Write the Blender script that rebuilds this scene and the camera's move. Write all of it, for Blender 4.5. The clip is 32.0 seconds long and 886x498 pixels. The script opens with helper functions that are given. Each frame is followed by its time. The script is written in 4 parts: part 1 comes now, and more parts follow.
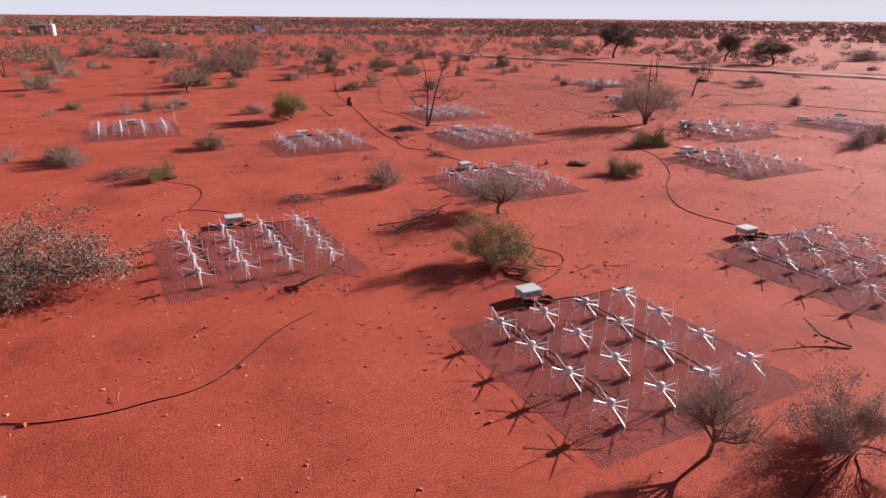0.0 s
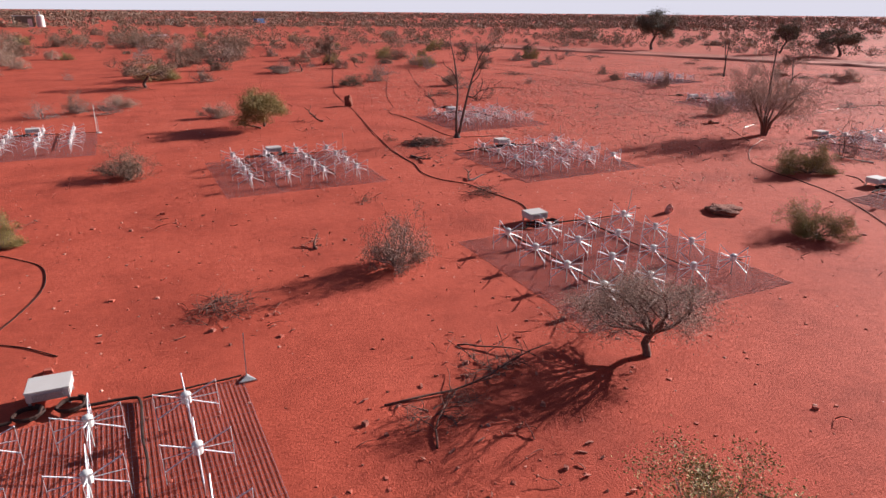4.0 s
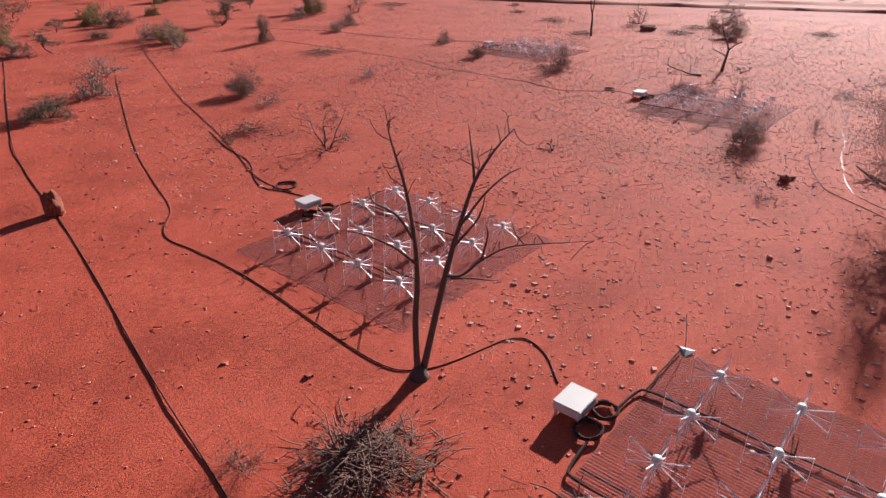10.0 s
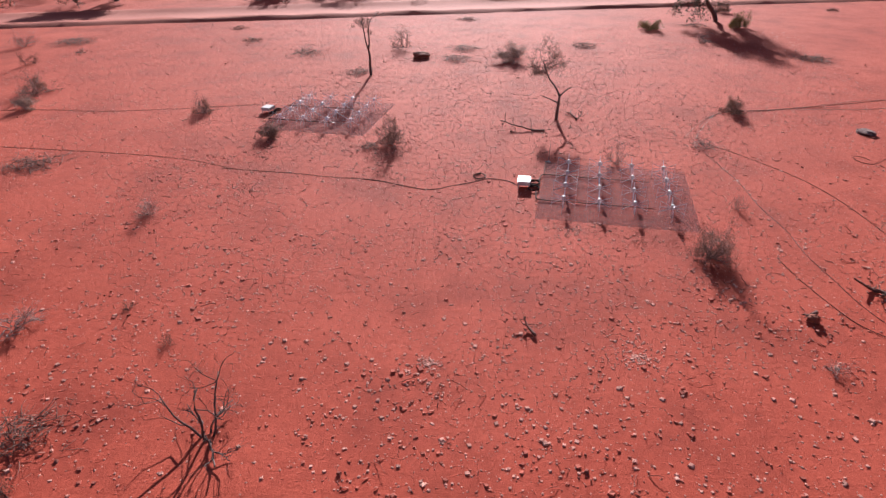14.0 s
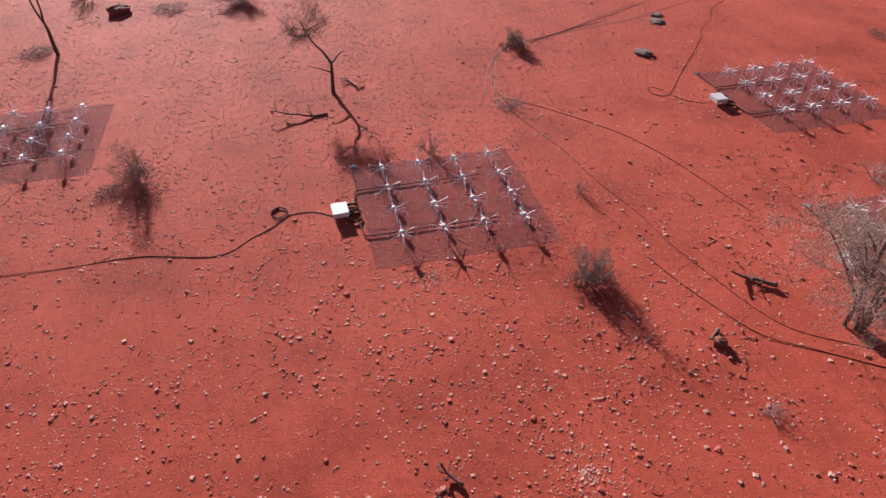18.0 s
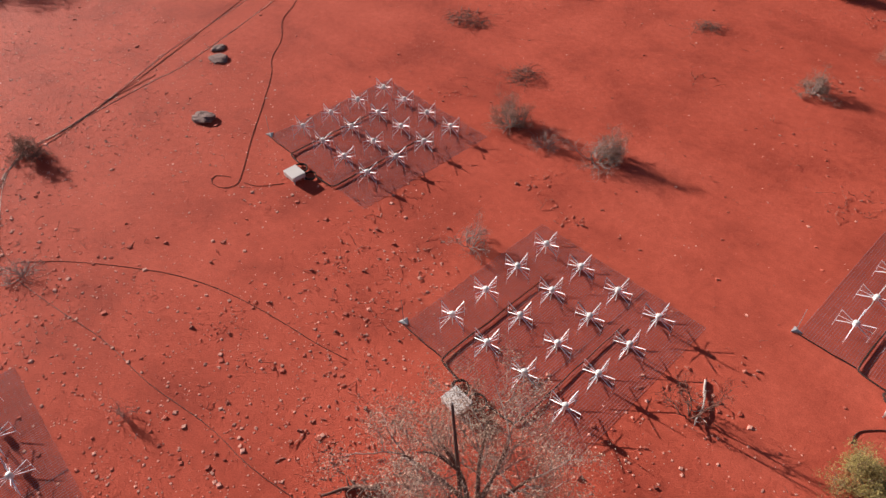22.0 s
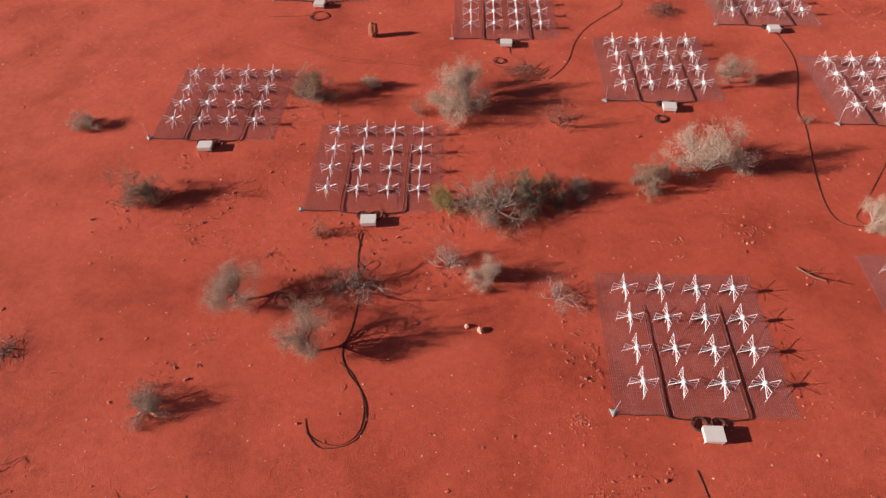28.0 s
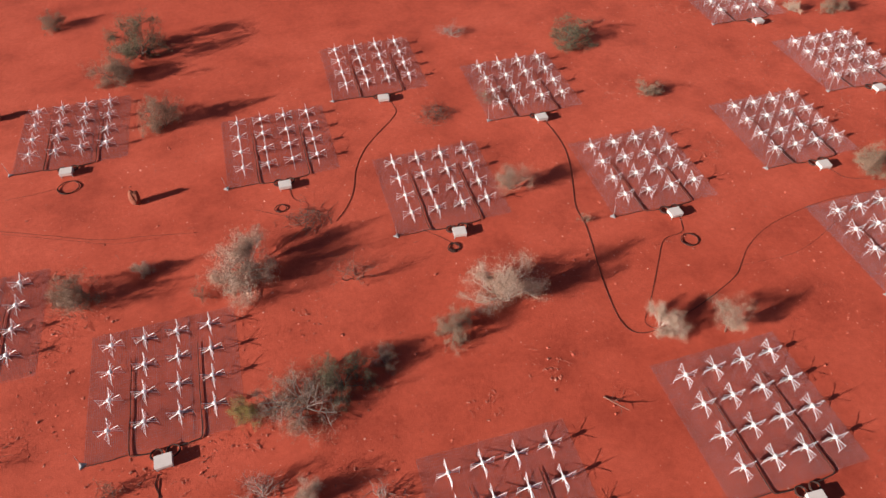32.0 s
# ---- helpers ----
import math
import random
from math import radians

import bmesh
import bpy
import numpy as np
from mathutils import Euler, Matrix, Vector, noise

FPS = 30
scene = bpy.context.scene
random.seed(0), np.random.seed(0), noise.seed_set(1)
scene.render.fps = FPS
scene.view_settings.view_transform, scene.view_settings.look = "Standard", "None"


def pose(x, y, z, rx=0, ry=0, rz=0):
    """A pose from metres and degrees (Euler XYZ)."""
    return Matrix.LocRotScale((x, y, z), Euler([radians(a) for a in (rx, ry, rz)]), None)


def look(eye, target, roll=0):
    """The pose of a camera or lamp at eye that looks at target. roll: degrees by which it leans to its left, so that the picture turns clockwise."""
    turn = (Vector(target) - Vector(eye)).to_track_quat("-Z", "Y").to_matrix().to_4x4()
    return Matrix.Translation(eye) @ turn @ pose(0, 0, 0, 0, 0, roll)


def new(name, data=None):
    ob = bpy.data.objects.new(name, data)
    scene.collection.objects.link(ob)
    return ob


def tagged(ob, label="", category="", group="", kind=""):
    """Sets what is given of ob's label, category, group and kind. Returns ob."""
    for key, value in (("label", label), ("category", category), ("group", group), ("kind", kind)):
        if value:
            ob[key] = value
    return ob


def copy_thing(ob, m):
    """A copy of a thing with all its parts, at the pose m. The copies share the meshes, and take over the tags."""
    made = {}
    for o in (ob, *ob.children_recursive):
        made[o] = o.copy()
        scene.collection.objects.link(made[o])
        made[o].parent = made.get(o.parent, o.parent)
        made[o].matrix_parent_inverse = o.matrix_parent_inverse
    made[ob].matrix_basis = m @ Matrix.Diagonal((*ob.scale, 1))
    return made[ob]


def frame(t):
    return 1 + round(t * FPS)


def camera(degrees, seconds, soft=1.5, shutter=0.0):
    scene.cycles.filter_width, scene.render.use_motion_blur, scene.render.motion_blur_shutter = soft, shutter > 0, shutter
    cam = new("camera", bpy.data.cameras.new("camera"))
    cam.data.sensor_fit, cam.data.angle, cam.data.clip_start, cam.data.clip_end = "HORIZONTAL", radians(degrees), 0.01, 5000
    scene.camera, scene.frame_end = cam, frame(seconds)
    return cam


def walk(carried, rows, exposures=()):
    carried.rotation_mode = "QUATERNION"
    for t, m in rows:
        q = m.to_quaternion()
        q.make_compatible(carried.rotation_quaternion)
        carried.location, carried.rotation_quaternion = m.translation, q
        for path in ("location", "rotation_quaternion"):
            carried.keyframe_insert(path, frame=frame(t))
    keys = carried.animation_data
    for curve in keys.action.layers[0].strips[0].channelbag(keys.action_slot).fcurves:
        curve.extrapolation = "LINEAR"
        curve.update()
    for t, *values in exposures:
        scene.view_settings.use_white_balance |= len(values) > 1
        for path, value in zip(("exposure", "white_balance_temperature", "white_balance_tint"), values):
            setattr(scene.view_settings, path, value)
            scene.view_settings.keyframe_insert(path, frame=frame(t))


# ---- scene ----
cam = camera(69.5, 32.0)
PATH = [
    (0, (0.016, -0.702, 6.238), (0.877, 0.969, 5.555), 0.5),
    (0.5, (0.41, 0.273, 6.151), (1.25, 1.949, 5.453), 0.7),
    (1, (0.8, 1.557, 5.95), (1.636, 3.233, 5.248), 0.7),
    (1.5, (1.264, 2.885, 5.789), (2.1, 4.56, 5.082), 0.6),
    (2, (1.768, 4.37, 5.711), (2.61, 6.039, 5.0), 0.8),
    (2.5, (2.411, 5.837, 5.653), (3.251, 7.508, 4.944), 1.0),
    (3, (3.185, 7.302, 5.434), (4.024, 8.976, 4.732), 0.8),
    (3.5, (3.82, 8.931, 5.208), (4.661, 10.607, 4.513), 0.5),
    (5.5, (6.079, 14.969, 4.554), (6.913, 16.646, 3.853), 0.7),
    (6, (6.629, 16.585, 4.489), (7.463, 18.267, 3.8), 0.7),
    (6.5, (7.048, 18.004, 4.527), (7.885, 19.684, 3.836), 0.7),
    (7, (7.519, 19.554, 4.618), (8.407, 21.21, 3.934), 0.7),
    (7.5, (8.051, 21.027, 4.806), (8.993, 22.655, 4.127), 0.7),
    (8, (8.706, 22.646, 5.131), (9.731, 24.22, 4.445), 0.6),
    (8.5, (9.294, 24.137, 5.395), (10.411, 25.625, 4.661), 0.5),
    (9, (9.932, 25.726, 5.666), (11.138, 27.105, 4.864), 0.5),
    (9.5, (10.551, 27.347, 5.893), (11.834, 28.619, 5.034), 0.4),
    (10, (11.225, 29.052, 6.186), (12.585, 30.218, 5.296), 0.1),
    (10.5, (11.769, 30.647, 6.511), (13.194, 31.71, 5.595), 0.0),
    (10.6, (12.012, 31.056, 6.585), (13.455, 32.086, 5.66), 0.3),
    (11, (12.379, 32.368, 6.826), (13.873, 33.316, 5.894), -0.1),
    (11.5, (12.951, 33.526, 7.152), (14.495, 34.381, 6.211), -0.1),
    (12, (13.571, 34.657, 7.496), (15.166, 35.41, 6.553), -0.1),
    (12.5, (14.13, 35.608, 7.787), (15.768, 36.267, 6.847), -0.2),
    (13, (14.766, 36.653, 8.125), (16.438, 37.217, 7.185), -0.2),
    (13.5, (15.391, 37.565, 8.447), (17.088, 38.043, 7.503), -0.3),
    (14, (16.221, 38.516, 8.691), (17.935, 38.899, 7.735), -0.4),
    (14.5, (17.039, 39.279, 9.01), (18.744, 39.569, 8.006), -0.4),
    (16.5, (20.226, 40.992, 9.81), (21.861, 40.903, 8.662), 0.2),
    (17, (20.893, 41.089, 9.907), (22.493, 40.914, 8.72), -0.2),
    (17.5, (21.54, 40.99, 10.121), (23.101, 40.732, 8.897), -0.5),
    (18, (22.223, 40.753, 10.333), (23.741, 40.399, 9.081), -0.5),
    (18.5, (22.882, 40.384, 10.53), (24.357, 39.945, 9.253), -0.6),
    (19, (23.612, 39.88, 10.724), (25.036, 39.354, 9.422), -0.8),
    (19.5, (24.319, 39.302, 10.981), (25.687, 38.698, 9.652), -0.9),
    (20, (25.003, 38.426, 11.189), (26.309, 37.746, 9.836), -1.1),
    (20.5, (25.569, 37.378, 11.413), (26.813, 36.63, 10.037), -1.1),
    (21, (26.085, 35.941, 11.543), (27.265, 35.124, 10.15), -1.3),
    (21.5, (26.412, 34.598, 11.726), (27.527, 33.715, 10.319), -1.3),
    (22, (26.485, 33.051, 11.817), (27.542, 32.112, 10.403), -1.7),
    (22.5, (26.497, 31.677, 11.969), (27.488, 30.684, 10.544), -1.8),
    (23, (26.297, 30.215, 12.204), (27.217, 29.17, 10.768), -2.0),
    (23.5, (26.132, 28.964, 12.485), (26.971, 27.872, 11.035), -1.8),
    (24, (25.852, 27.643, 12.789), (26.605, 26.504, 11.328), -1.7),
    (24.5, (25.565, 26.495, 13.128), (26.241, 25.318, 11.659), -1.8),
    (25, (25.237, 25.238, 13.537), (25.83, 24.025, 12.062), -1.8),
    (25.5, (25.042, 24.174, 13.945), (25.545, 22.927, 12.465), -1.4),
    (26, (24.79, 22.984, 14.409), (25.196, 21.711, 12.921), -1.1),
    (26.5, (24.508, 21.936, 14.741), (24.83, 20.644, 13.248), -1.1),
    (28.5, (23.149, 18.34, 16.445), (23.123, 17.02, 14.943), -1.0),
    (29, (22.845, 17.566, 16.827), (22.744, 16.25, 15.325), -0.7),
    (29.5, (22.573, 16.939, 17.198), (22.404, 15.63, 15.696), -0.4),
    (30, (22.141, 16.28, 17.663), (21.922, 14.983, 16.157), -0.4),
    (30.5, (21.828, 15.731, 18.086), (21.56, 14.444, 16.579), -0.2),
    (31, (21.454, 15.171, 18.477), (21.145, 13.892, 16.972), -0.2),
    (31.5, (21.086, 14.629, 18.896), (20.743, 13.359, 17.39), -0.1),
    (32, (20.765, 14.126, 19.284), (20.389, 12.862, 17.78), 0.1),
]
EXPOSURES = [
    (0.0, 0.48, 5830, 7), (6.0, 0.45, 5900, 7), (9.0, 0.44, 5950, 8), (12.0, 0.55, 5650, 10), (15.0, 0.54, 5700, 9),
    (17.0, 0.47, 5600, 8), (20.0, 0.39, 5900, 8), (23.0, 0.33, 6350, 9), (25.0, 0.29, 6450, 10), (28.0, 0.33, 6500, 10), (32.0, 0.38, 6500, 10),
]
walk(cam, [(t, look(eye, target, roll)) for t, eye, target, roll in PATH], EXPOSURES)

# ---- world, sun and exposure ----
SUN_AZ, SUN_EL = radians(9.5), radians(18.6)
world = bpy.data.worlds.new("sky")
scene.world = world
world.use_nodes = True
wn = world.node_tree.nodes
sky = wn.new("ShaderNodeTexSky")
sky.sky_type = "NISHITA"
sky.sun_disc = False
sky.sun_elevation = SUN_EL
sky.sun_rotation = radians(90.0) - SUN_AZ
sky.dust_density = 1.6
sky.ozone_density = 1.0
wn["Background"].inputs["Strength"].default_value = 0.021
tint = wn.new("ShaderNodeMix")
tint.data_type, tint.blend_type = "RGBA", "MULTIPLY"
tint.inputs["Factor"].default_value = 1.0
tint.inputs["B"].default_value = (1.04, 0.94, 1.32, 1)
world.node_tree.links.new(sky.outputs[0], tint.inputs["A"])
haze = wn.new("ShaderNodeMix")
haze.data_type = "RGBA"
haze.inputs["Factor"].default_value = 0.12
haze.inputs["B"].default_value = (18.0, 17.6, 21.5, 1)
world.node_tree.links.new(tint.outputs["Result"], haze.inputs["A"])
world.node_tree.links.new(haze.outputs["Result"], wn["Background"].inputs[0])
sun_data = bpy.data.lights.new("sun", "SUN")
sun_data.energy, sun_data.angle, sun_data.color = 7.15, radians(0.6), (1.0, 0.90, 0.80)
sun = new("sun", sun_data)
sun.matrix_world = look((40, 10, 30), (40 - math.cos(SUN_AZ) * math.cos(SUN_EL), 10 - math.sin(SUN_AZ) * math.cos(SUN_EL), 30 - math.sin(SUN_EL)))


# ---- materials ----
def material(name, rough=0.8, metal=0.0):
    m = bpy.data.materials.new(name)
    m.use_nodes = True
    b = m.node_tree.nodes["Principled BSDF"]
    b.inputs["Roughness"].default_value, b.inputs["Metallic"].default_value = rough, metal
    return m, m.node_tree.nodes, m.node_tree.links, b


def noise_node(n, l, scale, detail=4.0, rough=0.55, vec=None):
    t = n.new("ShaderNodeTexNoise")
    t.inputs["Scale"].default_value, t.inputs["Detail"].default_value, t.inputs["Roughness"].default_value = scale, detail, rough
    if vec is not None:
        l.new(vec, t.inputs["Vector"])
    return t.outputs["Fac"]


def ramp(n, l, fac, *stops):
    r = n.new("ShaderNodeValToRGB")
    e = r.color_ramp.elements
    while len(e) < len(stops):
        e.new(0.5)
    for k, (p, c) in zip(e, stops):
        k.position, k.color = p, (*c, 1)
    l.new(fac, r.inputs[0])
    return r.outputs[0]


def mix(n, l, fac, a, b, mode="MIX"):
    x = n.new("ShaderNodeMix")
    x.data_type, x.blend_type = "RGBA", mode
    for sock, v in ((x.inputs["Factor"], fac), (x.inputs["A"], a), (x.inputs["B"], b)):
        if hasattr(v, "default_value"):
            l.new(v, sock)
        elif isinstance(v, tuple):
            sock.default_value = (*v, 1)
        else:
            sock.default_value = v
    return x.outputs["Result"]


def bump(n, l, b, height, strength, distance):
    k = n.new("ShaderNodeBump")
    k.inputs["Strength"].default_value, k.inputs["Distance"].default_value = strength, distance
    l.new(height, k.inputs["Height"])
    l.new(k.outputs[0], b.inputs["Normal"])


def surface(name, c1, c2, scale, rough, metal=0.0, fine=60.0, relief=0.3, depth=0.01, vary=0.25, grain=0.25):
    """Two colours mottled at two scales, varied from piece to piece, with fine relief."""
    m, n, l, b = material(name, rough, metal)
    co = n.new("ShaderNodeTexCoord").outputs["Object"]
    big = noise_node(n, l, scale, 5, 0.6, co)
    small = noise_node(n, l, fine, 3, 0.6, co)
    col = mix(n, l, big, c1, c2)
    fleck = ramp(n, l, small, (0.3, (1 - grain,) * 3), (0.7, (1 + grain * 0.8,) * 3))
    col = mix(n, l, 1.0, col, fleck, "MULTIPLY")
    isl = n.new("ShaderNodeNewGeometry").outputs["Random Per Island"]
    shade = ramp(n, l, isl, (0.0, (1 - vary,) * 3), (1.0, (1 + vary,) * 3))
    col = mix(n, l, 1.0, col, shade, "MULTIPLY")
    l.new(col, b.inputs["Base Color"])
    bump(n, l, b, small, relief, depth)
    return m


def soil_material():
    m, n, l, b = material("red_soil", 0.88)
    b.inputs["Specular IOR Level"].default_value = 0.14
    co = n.new("ShaderNodeNewGeometry").outputs["Position"]
    wide = noise_node(n, l, 0.035, 5, 0.6, co)
    mid = noise_node(n, l, 0.35, 6, 0.65, co)
    fine = noise_node(n, l, 4.2, 7, 0.74, co)
    grit = noise_node(n, l, 34.0, 4, 0.7, co)
    col = ramp(n, l, wide, (0.32, (0.43, 0.070, 0.039)), (0.68, (0.52, 0.100, 0.060)))
    patch = ramp(n, l, mid, (0.33, (0.74, 0.70, 0.71)), (0.5, (1.0, 1.0, 1.0)), (0.70, (1.13, 1.2, 1.24)))
    col = mix(n, l, 1.0, col, patch, "MULTIPLY")
    speck = ramp(n, l, fine, (0.3, (0.80, 0.76, 0.76)), (0.55, (1.0, 1.0, 1.0)), (0.75, (1.12, 1.2, 1.22)))
    col = mix(n, l, 0.8, col, speck, "MULTIPLY")
    gr = ramp(n, l, grit, (0.30, (0.74, 0.70, 0.70)), (0.5, (1.0, 1.0, 1.0)), (0.72, (1.15, 1.2, 1.2)))
    col = mix(n, l, 0.9, col, gr, "MULTIPLY")
    l.new(col, b.inputs["Base Color"])
    add = n.new("ShaderNodeMath")
    add.operation = "MULTIPLY_ADD"
    l.new(fine, add.inputs[0])
    add.inputs[1].default_value = 0.8
    l.new(grit, add.inputs[2])
    bump(n, l, b, add.outputs[0], 0.5, 0.034)
    return m


SOIL = soil_material()
WHITE = surface("white_dusty_plastic", (0.80, 0.78, 0.76), (0.70, 0.64, 0.60), 3.0, 0.45, relief=0.03, vary=0.05, grain=0.06)
ALLOY = surface("pale_aluminium_tube", (0.90, 0.89, 0.93), (0.84, 0.82, 0.86), 4.0, 0.52, 0.25, relief=0.05, vary=0.08, grain=0.05)
ALLOY.node_tree.nodes["Principled BSDF"].inputs["Coat Weight"].default_value = 0.3
ALLOY.node_tree.nodes["Principled BSDF"].inputs["Coat Roughness"].default_value = 0.35
BOX = surface("white_enamel", (0.68, 0.63, 0.61), (0.60, 0.52, 0.49), 2.5, 0.5, relief=0.02, vary=0.03, grain=0.05)
WIRE = surface("rusty_grey_wire", (0.23, 0.17, 0.195), (0.30, 0.205, 0.225), 2.0, 0.85, 0.0, vary=0.2)
WIRE.node_tree.nodes["Principled BSDF"].inputs["Specular IOR Level"].default_value = 0.15
RUBBER = surface("black_rubber_cable", (0.035, 0.026, 0.024), (0.075, 0.035, 0.028), 2.0, 0.85, vary=0.1)
RUBBER.node_tree.nodes["Principled BSDF"].inputs["Specular IOR Level"].default_value = 0.15
GLOSSY = surface("dusty_glossy_conduit", (0.06, 0.035, 0.03), (0.12, 0.06, 0.045), 2.0, 0.28, vary=0.1)
PALECABLE = surface("dusty_pale_conduit", (0.55, 0.36, 0.29), (0.66, 0.50, 0.42), 2.0, 0.7, vary=0.1)
GREYMETAL = surface("galvanised_grey_metal", (0.40, 0.40, 0.42), (0.55, 0.53, 0.52), 6.0, 0.5, 0.5, vary=0.1)
BARK = surface("dark_bark", (0.075, 0.042, 0.035), (0.15, 0.09, 0.075), 6.0, 0.9, relief=0.6, depth=0.02)
DEADWOOD = surface("weathered_dead_wood", (0.105, 0.046, 0.034), (0.22, 0.11, 0.082), 5.0, 0.9, relief=0.5, depth=0.01)
BARKLITTER = surface("reddish_bark_litter", (0.26, 0.075, 0.05), (0.42, 0.15, 0.11), 7.0, 0.92, relief=0.5, vary=0.4)
GREYTWIG = surface("weathered_grey_twigs", (0.24, 0.165, 0.145), (0.40, 0.30, 0.27), 5.0, 0.9, vary=0.35)
PALEWOOD = surface("bleached_twigs", (0.36, 0.28, 0.24), (0.52, 0.43, 0.39), 5.0, 0.9, vary=0.3)
BROWNTWIG = surface("brown_twigs", (0.15, 0.085, 0.065), (0.27, 0.17, 0.14), 5.0, 0.9, vary=0.3)
GREENLEAF = surface("olive_green_leaves", (0.25, 0.19, 0.055), (0.38, 0.29, 0.10), 1.5, 0.7, fine=20, vary=0.45)
GREYLEAF = surface("grey_green_leaves", (0.35, 0.225, 0.165), (0.49, 0.34, 0.26), 1.5, 0.75, fine=20, vary=0.4)
DULLLEAF = surface("dull_brown_green_leaves", (0.205, 0.125, 0.082), (0.325, 0.21, 0.148), 1.5, 0.75, fine=20, vary=0.45)
DARKLEAF = surface("dark_green_leaves", (0.105, 0.088, 0.05), (0.18, 0.145, 0.088), 1.5, 0.75, fine=20, vary=0.45)
STONE = surface("rust_brown_stone", (0.40, 0.082, 0.050), (0.52, 0.135, 0.088), 6.0, 0.9, relief=0.5, vary=0.25)
PALESTONE = surface("pale_pink_stone", (0.60, 0.24, 0.175), (0.72, 0.39, 0.31), 6.0, 0.9, relief=0.4, vary=0.3)
DARKROCK = surface("dark_grey_brown_rock", (0.15, 0.085, 0.075), (0.26, 0.15, 0.13), 7.0, 0.9, relief=0.7, depth=0.02)
EARTH = surface("dark_termite_earth", (0.20, 0.055, 0.035), (0.30, 0.09, 0.05), 6.0, 0.95, relief=0.8, depth=0.03)
SHEDGREEN = surface("dull_green_painted_steel", (0.12, 0.15, 0.11), (0.2, 0.2, 0.15), 1.0, 0.6)
BLUEPAINT = surface("blue_painted_steel", (0.05, 0.12, 0.30), (0.09, 0.17, 0.36), 1.0, 0.5)


# ---- mesh helpers ----
def part(name, bm, mat, parent=None, label=""):
    me = bpy.data.meshes.new(name)
    bm.to_mesh(me)
    bm.free()
    me.materials.append(mat)
    ob = new(name, me)
    if parent is not None:
        ob.parent = parent
    if label:
        ob["label"] = label
    return ob


def part_data(name, verts, faces, mat, parent=None, label="", smooth=False):
    me = bpy.data.meshes.new(name)
    me.from_pydata(verts, [], faces)
    me.materials.append(mat)
    if smooth:
        me.polygons.foreach_set("use_smooth", [True] * len(me.polygons))
    me.update()
    ob = new(name, me)
    if parent is not None:
        ob.parent = parent
    if label:
        ob["label"] = label
    return ob


def empty(name, m=None):
    ob = new(name)
    ob.empty_display_size = 0.2
    if m is not None:
        ob.matrix_basis = m
    return ob


def tube(V, F, pts, radii, sides=5, cap=True):
    """Adds a tube along pts to the lists V and F."""
    pts = [Vector(p) for p in pts]
    base = len(V)
    n = len(pts)
    up = Vector((0.13, 0.31, 0.94))
    for i, p in enumerate(pts):
        d = (pts[min(i + 1, n - 1)] - pts[max(i - 1, 0)])
        d = d.normalized() if d.length > 1e-9 else Vector((0, 0, 1))
        a = d.cross(up)
        if a.length < 1e-3:
            a = d.cross(Vector((1, 0, 0)))
        a.normalize()
        b = d.cross(a)
        r = radii[i] if isinstance(radii, (list, tuple)) else radii
        for k in range(sides):
            w = 2 * math.pi * k / sides
            V.append(tuple(p + a * (r * math.cos(w)) + b * (r * math.sin(w))))
    for i in range(n - 1):
        for k in range(sides):
            j = (k + 1) % sides
            F.append((base + i * sides + k, base + i * sides + j, base + (i + 1) * sides + j, base + (i + 1) * sides + k))
    if cap:
        F.append(tuple(base + k for k in reversed(range(sides))))
        F.append(tuple(base + (n - 1) * sides + k for k in range(sides)))


def block(V, F, lo, hi):
    b = len(V)
    for z in (lo[2], hi[2]):
        V += [(lo[0], lo[1], z), (hi[0], lo[1], z), (hi[0], hi[1], z), (lo[0], hi[1], z)]
    F += [(b + 3, b + 2, b + 1, b), (b + 4, b + 5, b + 6, b + 7)]
    F += [(b + i, b + (i + 1) % 4, b + 4 + (i + 1) % 4, b + 4 + i) for i in range(4)]


def bevel_box(lo, hi, w, seg=2):
    V, F = [], []
    block(V, F, lo, hi)
    bm = bmesh.new()
    vs = [bm.verts.new(v) for v in V]
    for f in F:
        bm.faces.new([vs[i] for i in f])
    bmesh.ops.bevel(bm, geom=bm.edges[:], offset=w, segments=seg, affect="EDGES")
    return bm


def glide(pts, steps=6):
    """A smooth line through points (Catmull-Rom)."""
    p = [Vector(q) for q in pts]
    if len(p) < 3:
        return p
    p = [p[0] * 2 - p[1]] + p + [p[-1] * 2 - p[-2]]
    out = []
    for i in range(1, len(p) - 2):
        a, b, c, d = p[i - 1:i + 3]
        for k in range(steps):
            t = k / steps
            out.append(0.5 * ((2 * b) + (c - a) * t + (2 * a - 5 * b + 4 * c - d) * t * t + (3 * b - a - 3 * c + d) * t ** 3))
    out.append(p[-2])
    return out


# ---- ground ----
# the centres of the antenna tiles, from south to north
TILES = [
    (-8.58, -9.24), (-6.56, -16.70), (-1.95, -5.02), (-1.99, 2.46), (6.04, -4.21), (8.95, -11.83),
    (15.94, -15.52), (15.06, -5.71), (21.52, -10.52), (30.71, -14.11), (33.43, -3.0),
    (26.69, 0.9), (16.8, 8.53), (8.14, 7.58), (2.97, 16.45), (13.42, 20.3),
    (25.26, 18.8), (31.68, 25.09), (40.5, 23.26), (36.82, 37.16), (17.9, 29.22),
    (9.22, 31.24), (20.17, 38.05), (43.35, 49.92), (0.9, 39.2), (12.5, 150.0),
]


